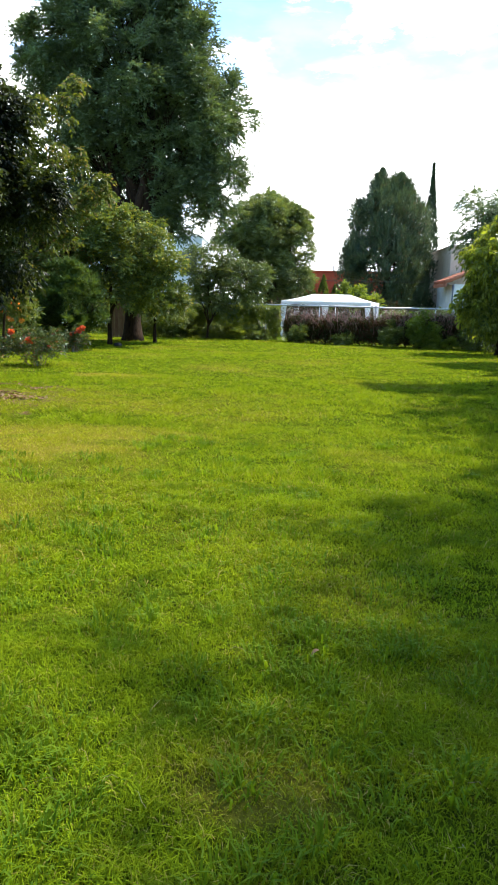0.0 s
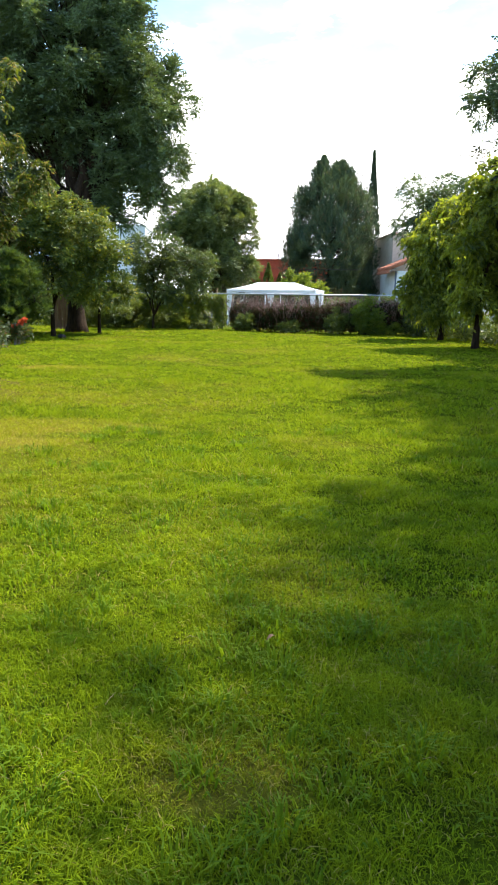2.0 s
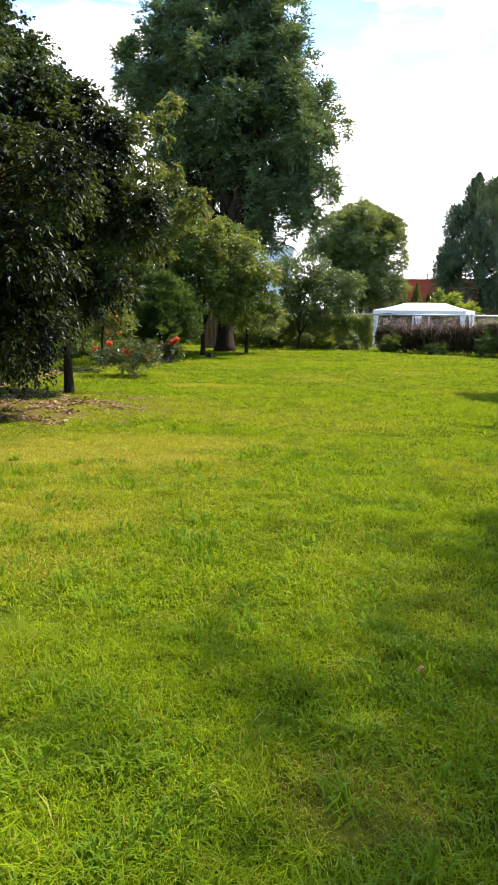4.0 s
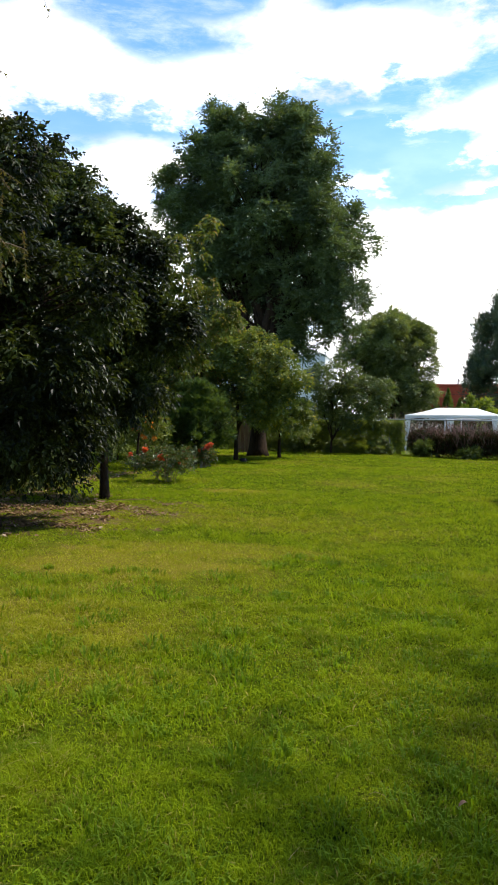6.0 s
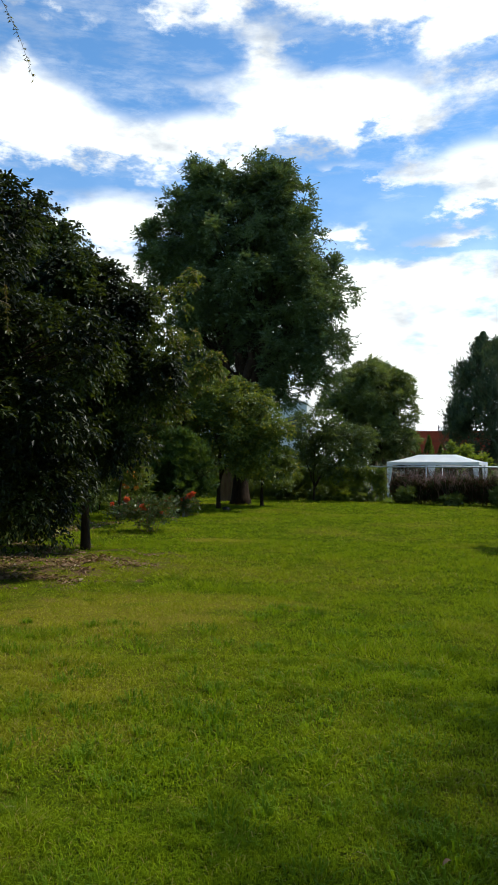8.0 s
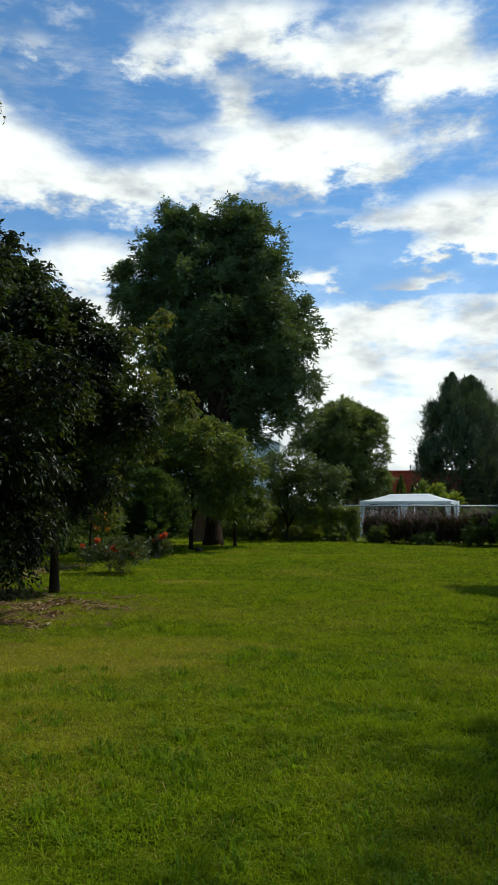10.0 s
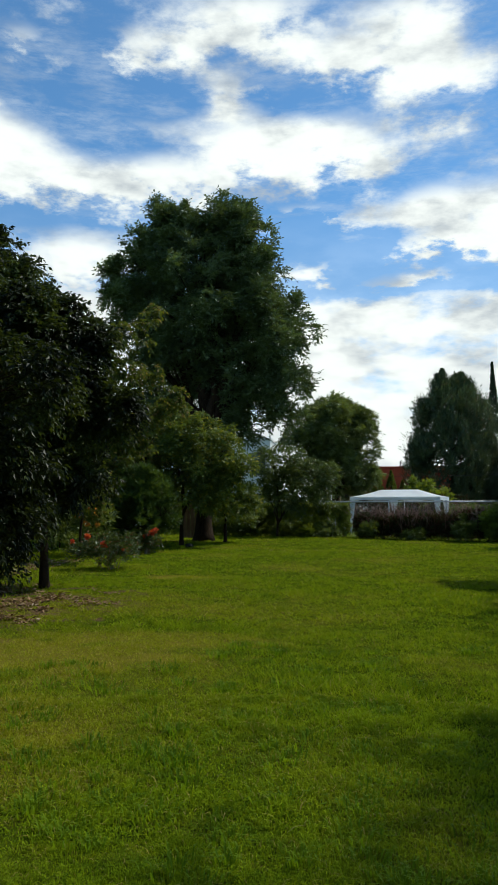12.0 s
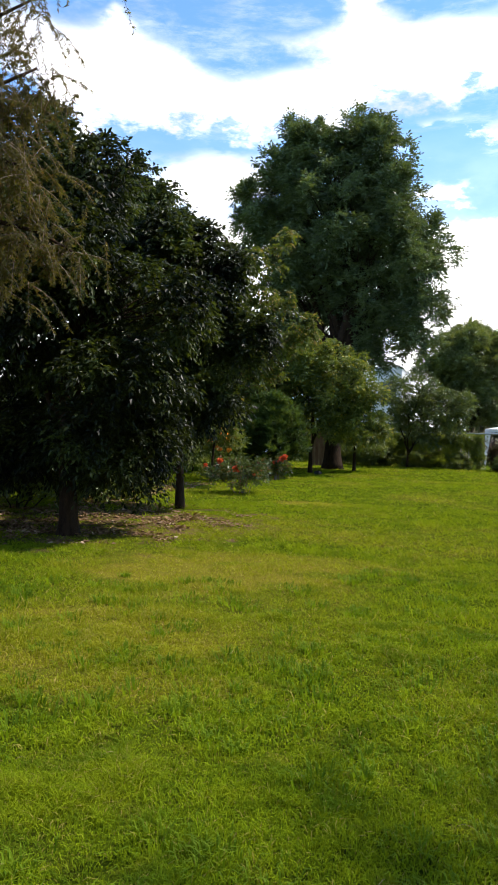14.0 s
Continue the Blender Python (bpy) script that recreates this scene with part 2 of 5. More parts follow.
LEAF_ROSE = leaf("rose_leaves", (0.026, 0.046, 0.014), (0.090, 0.115, 0.032), 0.25, 0.42, odd=(0.16, 0.08, 0.04), odd_share=0.08)
LEAF_WEEP = leaf("weeping_leaflets", (0.045, 0.042, 0.014), (0.130, 0.118, 0.036), 0.38, 0.65, odd=(0.11, 0.070, 0.030), gloss=0.2, odd_share=0.10)
LEAF_DEAD = leaf("fallen_leaves", (0.085, 0.048, 0.024), (0.30, 0.185, 0.100), 0.05, 0.8, odd=(0.34, 0.25, 0.16), odd_share=0.10, gloss=0.1)
LEAF_FRUIT = leaf("fruit_tree_leaves", (0.045, 0.062, 0.014), (0.190, 0.205, 0.035), 0.42, 0.5, odd=(0.24, 0.13, 0.06), odd_share=0.10)
TWIG_PINK = plain("pinkish_twigs", (0.15, 0.080, 0.060), (0.36, 0.22, 0.175), 8.0, 0.9, 0.3)
LEAF_YOUNG = leaf("young_leaves", (0.030, 0.048, 0.010), (0.135, 0.155, 0.030), 0.38, 0.5, gloss=0.2, odd=(0.19, 0.15, 0.06), odd_share=0.10)
LEAF_SHRUB = leaf("shrub_leaves", (0.040, 0.068, 0.018), (0.155, 0.190, 0.040), 0.32, 0.45)
PETAL_RED = leaf("red_petals", (0.42, 0.060, 0.03), (0.62, 0.15, 0.08), 0.25, 0.6, gloss=0.1)
PETAL_ORANGE = leaf("orange_petals", (0.70, 0.26, 0.05), (0.85, 0.42, 0.12), 0.3, 0.5)
TWIG_DRY = plain("dry_twigs", (0.12, 0.075, 0.055), (0.33, 0.24, 0.19), 8.0, 0.9, 0.3)
CANVAS = canvas_material()
STEEL = plain("galvanised_steel", (0.28, 0.30, 0.31), (0.48, 0.50, 0.51), 3.0, 0.45, 0.05, metal=0.7)
WHITE_STEEL = plain("white_painted_steel", (0.70, 0.70, 0.71), (0.84, 0.84, 0.84), 3.0, 0.45, 0.05)
RED_WALL = plain("red_plaster", (0.36, 0.060, 0.030), (0.50, 0.10, 0.050), 0.8, 0.85, 0.2)
YELLOW_WALL = plain("ochre_plaster", (0.42, 0.30, 0.15), (0.55, 0.42, 0.24), 0.8, 0.85, 0.2)
WHITE_WALL = plain("white_plaster", (0.68, 0.66, 0.62), (0.83, 0.81, 0.77), 0.7, 0.85, 0.2)
GREY_WALL = plain("grey_plaster", (0.46, 0.37, 0.27), (0.58, 0.48, 0.36), 0.6, 0.88, 0.25)
BACK_WALL = plain("brown_plaster", (0.13, 0.085, 0.06), (0.22, 0.15, 0.11), 0.8, 0.9, 0.2)
TILE = plain("terracotta_tile", (0.30, 0.095, 0.05), (0.46, 0.19, 0.11), 3.0, 0.8, 0.25)
GLASS_DARK = plain("window_glass", (0.03, 0.04, 0.05), (0.06, 0.07, 0.08), 1.0, 0.08, 0.0)
PIPE = plain("dark_downpipe", (0.10, 0.11, 0.13), (0.17, 0.18, 0.20), 3.0, 0.5, 0.05)
CABLE = plain("black_cable", (0.015, 0.015, 0.016), (0.03, 0.03, 0.03), 3.0, 0.6, 0.0)
WOOD = plain("weathered_boards", (0.13, 0.065, 0.035), (0.26, 0.15, 0.09), 3.0, 0.85, 0.4, stretch=(4, 4, 0.5))
STONE = plain("dark_stone", (0.012, 0.012, 0.012), (0.04, 0.038, 0.035), 6.0, 0.85, 0.5)
STRAW = plain("dry_straw", (0.26, 0.20, 0.07), (0.42, 0.34, 0.15), 9.0, 0.8, 0.1)
TUSSOCK = leaf("tussock_blades", (0.060, 0.118, 0.007), (0.160, 0.230, 0.012), 0.42, 0.6, gloss=0.08)
GRASS, TURF = grass_material(), ground_material()

# ---- mesh helpers ----


def mesh(name, verts, faces, mat, smooth=False):
    """A mesh from an array of corners and an array (or a list of arrays) of equal-sided faces."""
    verts = np.asarray(verts, np.float32).reshape(-1, 3)
    groups = [np.asarray(f, np.int32) for f in (faces if isinstance(faces, list) else [faces])]
    groups = [f for f in groups if len(f)]
    me = bpy.data.meshes.new(name)
    me.vertices.add(len(verts))
    me.vertices.foreach_set("co", verts.ravel())
    loops = np.concatenate([f.ravel() for f in groups])
    sizes = np.concatenate([np.full(len(f), f.shape[1], np.int32) for f in groups])
    me.loops.add(len(loops))
    me.loops.foreach_set("vertex_index", loops)
    me.polygons.add(len(sizes))
    me.polygons.foreach_set("loop_start", np.concatenate([[0], np.cumsum(sizes)[:-1]]).astype(np.int32))
    me.polygons.foreach_set("use_smooth", np.full(len(sizes), smooth))
    me.update(calc_edges=True)
    me.materials.append(mat)
    return me


def thing(name, at, label, category, group="", kind=""):
    ob = new(name)
    ob.location = at
    ob.empty_display_size = 0.2
    return tagged(ob, label, category, group, kind)


def part(name, data, mat, parent, label="", smooth=False, kind=""):
    """One mesh under a thing, its corners given in the world."""
    verts, faces = data
    origin = np.array(parent.location if parent.parent is None else parent.parent.location)
    ob = new(name, mesh(name, np.asarray(verts, float).reshape(-1, 3) - origin, faces, mat, smooth))
    ob.parent = parent
    return tagged(ob, label, kind=kind)


def join(pieces):
    """Several (verts, faces) as one; faces may be lists of arrays."""
    verts, tris, quads, start = [], [], [], 0
    for v, f in pieces:
        v = np.asarray(v, float).reshape(-1, 3)
        for g in f if isinstance(f, list) else [f]:
            g = np.asarray(g, int)
            if len(g):
                (tris if g.shape[1] == 3 else quads).append(g + start)
        verts.append(v)
        start += len(v)
    groups = [np.concatenate(g) for g in (tris, quads) if g]
    return np.concatenate(verts), groups


def unit(v):
    return v / np.maximum(np.linalg.norm(v, axis=-1, keepdims=True), 1e-9)


def tube(points, radii, sides=8, wobble=0.0, rng=None):
    """A round bar along a line of points, closed at both ends."""
    p = np.asarray(points, float)
    r = np.broadcast_to(np.asarray(radii, float), (len(p),))
    t = unit(np.gradient(p, axis=0))
    ref = np.where(np.abs(t[:, 2:3]) > 0.9, np.array([[1.0, 0, 0]]), np.array([[0, 0, 1.0]]))
    ref = ref[len(ref) // 2][None].repeat(len(p), 0)
    a = unit(np.cross(t, ref))
    b = np.cross(t, a)
    ang = np.arange(sides) / sides * 2 * np.pi
    ring = np.cos(ang)[None, :, None] * a[:, None] + np.sin(ang)[None, :, None] * b[:, None]
    rr = r[:, None, None] * np.ones((1, sides, 1))
    if wobble and rng is not None:
        rr = rr * (1 + wobble * rng.normal(size=(1, sides, 1)) * 0.6 + wobble * rng.normal(size=(len(p), sides, 1)) * 0.5)
    verts = (p[:, None] + ring * rr).reshape(-1, 3)
    i, j = np.meshgrid(np.arange(len(p) - 1), np.arange(sides), indexing="ij")
    k = (j + 1) % sides
    quads = np.stack([i * sides + j, i * sides + k, (i + 1) * sides + k, (i + 1) * sides + j], -1).reshape(-1, 4)
    verts = np.concatenate([verts, p[:1], p[-1:]])
    e = len(p) * sides
    s = np.arange(sides)
    caps = np.concatenate([np.stack([(s + 1) % sides, s, np.full(sides, e)], -1),
                           np.stack([(len(p) - 1) * sides + s, (len(p) - 1) * sides + (s + 1) % sides, np.full(sides, e + 1)], -1)])
    return verts, [quads, caps]


def box(x0, y0, z0, x1, y1, z1, turn=0.0, about=(0, 0), bevel=0.0):
    """A block with chamfered upright edges, turned about a point in plan."""
    b = min(bevel, abs(x1 - x0) / 3, abs(y1 - y0) / 3)
    if b:
        plan = [(x0 + b, y0), (x1 - b, y0), (x1, y0 + b), (x1, y1 - b), (x1 - b, y1), (x0 + b, y1), (x0, y1 - b), (x0, y0 + b)]
    else:
        plan = [(x0, y0), (x1, y0), (x1, y1), (x0, y1)]
    plan = np.array(plan)
    m = len(plan)
    v = np.concatenate([np.c_[plan, np.full(m, z0)], np.c_[plan, np.full(m, z1)], [[plan[:, 0].mean(), plan[:, 1].mean(), z0], [plan[:, 0].mean(), plan[:, 1].mean(), z1]]])
    s = np.arange(m)
    k = (s + 1) % m
    quads = np.stack([s, k, k + m, s + m], -1)
    tris = np.concatenate([np.stack([k, s, np.full(m, 2 * m)], -1), np.stack([s + m, k + m, np.full(m, 2 * m + 1)], -1)])
    return spin(v, turn, about), [quads, tris]


def spin(v, degrees, about):
    c, s = math.cos(radians(degrees)), math.sin(radians(degrees))
    v = np.array(v, float)
    d = v[:, :2] - np.array(about)
    v[:, 0], v[:, 1] = about[0] + c * d[:, 0] - s * d[:, 1], about[1] + s * d[:, 0] + c * d[:, 1]
    return v


def bend(a, b, sag, steps=6, rng=None, rough=0.0):
    """A curved line from a to b that rises by sag in the middle."""
    s = np.linspace(0, 1, steps)[:, None]
    p = (1 - s) * np.asarray(a, float) + s * np.asarray(b, float)
    p[:, 2] += sag * 4 * (s * (1 - s))[:, 0]
    if rng is not None:
        p[1:-1] += rng.normal(size=(steps - 2, 3)) * rough
    return p


def lattice(x, y, seed, cell):
    """Smooth noise in plan, 0 to 1."""
    grid = np.random.default_rng(seed).random((256, 256))
    u, v = x / cell, y / cell
    i, j = np.floor(u).astype(int), np.floor(v).astype(int)
    f, g = u - i, v - j
    f, g = f * f * (3 - 2 * f), g * g * (3 - 2 * g)
    a, b = grid[i % 256, j % 256], grid[(i + 1) % 256, j % 256]
    c, d = grid[i % 256, (j + 1) % 256], grid[(i + 1) % 256, (j + 1) % 256]
    return (a * (1 - f) + b * f) * (1 - g) + (c * (1 - f) + d * f) * g


def ground_z(x, y):
    near = np.clip(1 - (np.hypot(x, y - 20) - 30) / 30, 0, 1)
    return near * (0.06 * (lattice(x, y, 5, 2.7) - 0.5) + 0.03 * (lattice(x, y, 6, 0.9) - 0.5))


# ---- foliage ----


def blades(rng, base, way, length, width, normal, fold=0.25, wide_at=0.45):
    """Folded leaves: four corners and two triangles each."""
    side = unit(np.cross(way, normal))
    up = np.cross(side, way)
    L, W = length[:, None], width[:, None]
    mid = base + way * L * wide_at - up * W * fold
    verts = np.stack([base, mid + side * W / 2 + up * W * fold * 2, base + way * L, mid - side * W / 2 + up * W * fold * 2], 1)
    k = np.arange(len(base))[:, None] * 4
    tris = np.concatenate([k + [0, 1, 2], k + [0, 2, 3]])
    return verts.reshape(-1, 3), tris


def sample_lobes(rng, lobes, count, inner=0.45, bough=None, dense=3.2):
    """Clump centres on the tops and flanks of boughs, which are smaller rounded masses over a group of ellipsoids (centre and half-axes); a few lie inside."""
    lobes = np.array(lobes, float)
    size = lobes[:, 3] * lobes[:, 4] + lobes[:, 4] * lobes[:, 5] + lobes[:, 3] * lobes[:, 5]
    bough = np.minimum(bough or 0.40 * lobes[:, 3:].mean(), 0.5 * lobes[:, 3:].mean(1))
    many = np.maximum((dense * size / (3 * bough * bough)).astype(int), 3)
    owner = np.repeat(np.arange(len(lobes)), many)
    way = unit(rng.normal(size=(len(owner), 3)))
    centre = lobes[owner, :3] + way * (0.55 + 0.37 * rng.random((len(owner), 1))) * lobes[owner, 3:]
    radius = bough[owner] * (0.5 + 0.9 * rng.random(len(owner)))
    pick = rng.choice(len(owner), count, p=radius ** 2 / (radius ** 2).sum())
    spray = unit(rng.normal(size=(count, 3)) + way[pick] * 0.6 + [0, 0, 0.25])
    at = centre[pick] + spray * (radius[pick] * (0.66 + 0.34 * rng.random(count)))[:, None] * [1.0, 1.0, 0.85]
    out = unit(spray + way[pick] * 0.4)
    deep = rng.random(count) < inner * 0.4
    fill = lobes[owner[pick], :3] + (at - lobes[owner[pick], :3]) * (0.3 + 0.5 * rng.random((count, 1)))
    at = np.where(deep[:, None], fill, at)
    return at, out, owner[pick]


def sprays(rng, at, out, twigs, leaves, reach, length, width, droop=0.3, lift=0.25, spread=0.9, fold=0.25, mess=0.5):
    """Tufts of feathered twigs that fan out from clump centres, their leaves set in pairs and turned to the light."""
    n = len(at) * twigs
    c, o = np.repeat(at, twigs, 0), np.repeat(out, twigs, 0)
    way = unit(rng.normal(size=(n, 3)) * 0.72 + o * 0.7 + [0, 0, lift])
    reach = np.repeat(np.broadcast_to(reach, (len(at),)), twigs)
    reach_n = reach * (0.55 + 0.6 * rng.random(n))
    start = c + rng.normal(size=(n, 3)) * (reach * 0.10)[:, None]
    side = unit(np.cross(way, rng.normal(size=(n, 3)) * 0.25 + [0, 0, 1.0]))
    top = np.cross(side, way)
    m = n * leaves
    s = np.tile(np.linspace(0.15, 1.0, leaves), n) + rng.normal(size=m) * 0.05
    hand = np.tile(np.where(np.arange(leaves) % 2, 1.0, -1.0), n)
    w, r = np.repeat(way, leaves, 0), np.repeat(reach_n, leaves)
    p = np.repeat(start, leaves, 0) + w * (s * r)[:, None]
    p[:, 2] -= droop * 0.75 * s * s * r
    across = np.repeat(side, leaves, 0) * hand[:, None] + rng.normal(size=(m, 3)) * 0.6 * mess
    direction = unit(w * 0.6 + across * (spread * (1.15 - 0.75 * np.clip(s, 0, 1)))[:, None] - np.array([0, 0, 1.0]) * (droop * (0.35 + 1.0 * s))[:, None])
    normal = unit(np.repeat(top, leaves, 0) + rng.normal(size=(m, 3)) * mess)
    size = 0.7 + 0.6 * rng.random(m)
    return blades(rng, p, direction, length * size, width * size, normal, fold)


def tree(name, seed, base, trunk, radius, lobes, look_of, label, leaf_mat, bark=BARK, clumps=500, twigs=6, leaves=6, reach=0.6, length=0.14,
         width=0.05, droop=0.3, lift=0.25, limbs=7, inner=0.45, fold=0.25, category="tree", limb_r=0.35, spread=0.9, floor=0.15, twig_every=3, bough=None, loose=0.0, mess=0.5, dense=3.2):
    """A tapered trunk, limbs towards the parts of the crown, thin branches, and a crown of leafy twigs."""
    rng = np.random.default_rng(seed)
    base = np.array([*base, ground_z(np.array(base[0]), np.array(base[1]))], float)
    ob = thing(name, base, label, category)
    line = base + np.array([(0, 0, -0.15), *trunk], float)
    k = np.linspace(0, len(line) - 1, 12)
    line = np.stack([np.interp(k, np.arange(len(line)), line[:, a]) for a in range(3)], 1)
    rad = radius * (1 - 0.55 * np.linspace(0, 1, 12))
    rad[:2] *= [1.45, 1.15]
    part("trunk", tube(line, rad, 12, 0.06, rng), bark, ob, smooth=True)
    at, out, pick = sample_lobes(rng, lobes, clumps, inner, bough, dense)
    at = at + rng.normal(size=at.shape) * loose
    keep = at[:, 2] > floor
    at, out, pick = at[keep], out[keep], pick[keep]
    order = np.argsort([-l[3] * l[5] for l in lobes])[:limbs]
    thin, ends = [], []
    for i in order:
        target = np.array(lobes[i][:3])
        start = line[int(rng.integers(7, 12))] if target[2] > line[-1][2] else line[int(rng.integers(6, 10))]
        path = bend(start, target + rng.normal(size=3) * 0.1, 0.08 * np.linalg.norm(target - start), 7, rng, 0.06 * np.linalg.norm(target - start) * 0.5)
        part("limb", tube(path, np.linspace(radius * limb_r * 1.25, radius * limb_r * 0.35, 7), 7, 0.05, rng), bark, ob, smooth=True)
        ends.append((i, path))
    for i, path in ends:
        mine = np.flatnonzero(pick == i)[::twig_every]
        for m in mine:
            start = path[int(rng.integers(3, 7))]
            thin.append(tube(bend(start, at[m], 0.1, 4, rng, 0.05), np.linspace(radius * 0.09, radius * 0.03, 4), 4))
    if thin:
        part("branchwork", join(thin), bark, ob, "thin branches inside the crown", kind="stuff")
    part("crown", sprays(rng, at, out, twigs, leaves, reach, length, width, droop, lift, spread, fold, mess), leaf_mat, ob, look_of)
    return ob


def shrub(name, seed, base, lobes, label, leaf_mat, clumps=120, twigs=6, leaves=6, reach=0.3, length=0.09, width=0.04, droop=0.2, lift=0.4, stems=6,
          stem_mat=BARK, category="shrub", stem_r=0.018, spread=0.9, inner=0.35):
    """Stems that rise from one root, and leafy twigs on them."""
    rng = np.random.default_rng(seed)
    base = np.array([*base, ground_z(np.array(base[0]), np.array(base[1]))], float)
    ob = thing(name, base, label, category)
    at, out, pick = sample_lobes(rng, lobes, clumps, inner)
    keep = at[:, 2] > 0.08
    at, out = at[keep], out[keep]
    for m in rng.choice(len(at), min(stems, len(at)), replace=False):
        root = np.array([at[m][0] * 0.25 + base[0] * 0.75, at[m][1] * 0.25 + base[1] * 0.75, base[2] - 0.05])
        part("stem", tube(bend(root, at[m], 0.1, 5, rng, 0.03), np.linspace(stem_r, stem_r * 0.4, 5), 5), stem_mat, ob)
    part("foliage", sprays(rng, at, out, twigs, leaves, reach, length, width, droop, lift, spread), leaf_mat, ob)
    return ob


# ---- ground ----


def build_ground():
    fine_x, fine_y = np.arange(-16, 16.01, 0.4), np.arange(-4, 46.01, 0.4)
    xs = np.concatenate([[-900, -400, -180, -90, -50, -30, -22], fine_x, [22, 30, 50, 90, 180, 400, 900]])
    ys = np.concatenate([[-600, -250, -100, -40, -15], fine_y, [50, 56, 64, 80, 110, 180, 400, 900, 1800]])
    X, Y = np.meshgrid(xs, ys)
    v = np.stack([X, Y, ground_z(X, Y)], -1).reshape(-1, 3)
    w = len(xs)
    i, j = np.meshgrid(np.arange(len(ys) - 1), np.arange(w - 1), indexing="ij")
    k = i * w + j
    quads = np.stack([k, k + 1, k + w + 1, k + w], -1).reshape(-1, 4)
    tagged(new("ground", mesh("ground", v, quads, TURF, True)), "sunlit garden lawn with yellowed dry patches", "ground", kind="structure")


build_ground()


def build_grass():
    """Turf that thins out with its distance from the terrace, in tufts of uneven height."""
    rng = np.random.default_rng(11)
    pieces = []
    #        from  to    per m2 height width
    rings = [(1.9, 4.2, 14500, 0.040, 0.0050), (4.2, 7.0, 6200, 0.048, 0.0078), (7.0, 11.0, 2600, 0.056, 0.0115), (11.0, 18.0, 950, 0.058, 0.018),
             (18.0, 28.0, 340, 0.062, 0.024), (28.0, 43.0, 140, 0.068, 0.038)]
    for near, far, per, height, width in rings:
        low, high = radians(-40), radians(26)
        count = int(per * (far * far - near * near) / 2 * (high - low))
        r = np.sqrt(near * near + (far * far - near * near) * rng.random(count))
        a = low + (high - low) * rng.random(count)
        x, y = r * np.sin(a), r * np.cos(a)
        tuft = lattice(x, y, 21, 0.35) * 0.6 + lattice(x, y, 22, 0.11) * 0.4
        patch = lattice(x, y, 23, 1.6)
        dry = np.zeros(count)
        for cx, cy, rx, ry, weight in DRY_SPOTS:
            dry = np.maximum(dry, weight * np.clip(1.4 - np.hypot((x - cx) / rx, (y - cy) / ry), 0, 1))
        litter = np.hypot((x - LITTER[0]) / LITTER[2], (y - LITTER[1]) / LITTER[3]) + 1.3 * (lattice(x, y, 24, 0.5) - 0.5)
        edge = y < 44.2 - 0.356 * (x + 12) - 0.8
        keep = edge & (rng.random(count) < (0.35 + 0.9 * tuft) * (1 - 0.2 * dry)) & (rng.random(count) < np.clip((litter - 0.65) * 2.2, 0.12, 1)) & (x < 10.6) & (x > -11)
        x, y, tuft, patch, dry = x[keep], y[keep], tuft[keep], patch[keep], dry[keep]
        m = len(x)
        h = height * (0.30 + 1.7 * tuft ** 1.8 * (0.5 + 1.0 * patch) + 0.35 * rng.random(m)) * (1 - 0.35 * dry)
        tall = (rng.random(m) < 0.012) & (tuft > 0.5)
        h = np.where(tall, h * 1.7, h)
        w = width * (0.7 + 0.6 * rng.random(m))
        yaw, lean = rng.random(m) * 2 * np.pi, np.abs(rng.normal(size=m)) * 0.85 + 0.3
        d = np.stack([np.cos(yaw), np.sin(yaw), np.zeros(m)], 1)
        turn = rng.random(m) * 2 * np.pi
        side = np.stack([np.cos(turn), np.sin(turn), np.zeros(m)], 1) * w[:, None] / 2
        root = np.stack([x, y, ground_z(x, y) - 0.006], 1)
        up = np.array([0, 0, 1.0])
        mid = root + up * (h * 0.6)[:, None] + d * (h * lean * 0.35)[:, None]
        tip = root + up * (h * np.clip(1.0 - lean * 0.25, 0.4, 1))[:, None] + d * (h * lean * 1.1)[:, None]
        if far <= 7:
            v = np.stack([root - side, root + side, mid + side * 0.8, mid - side * 0.8, tip], 1)
            k = np.arange(m)[:, None] * 5
            f = np.concatenate([k + [0, 1, 2], k + [0, 2, 3], k + [3, 2, 4]])
        else:
            v = np.stack([root - side, root + side, tip], 1)
            k = np.arange(m)[:, None] * 3
            f = k + [0, 1, 2]
        pieces.append((v.reshape(-1, 3), f))
    v, f = join(pieces)
    tagged(new("grass", mesh("grass", v, f, GRASS)), "short green lawn grass with tufts and dry straw", "grass", kind="stuff")


build_grass()


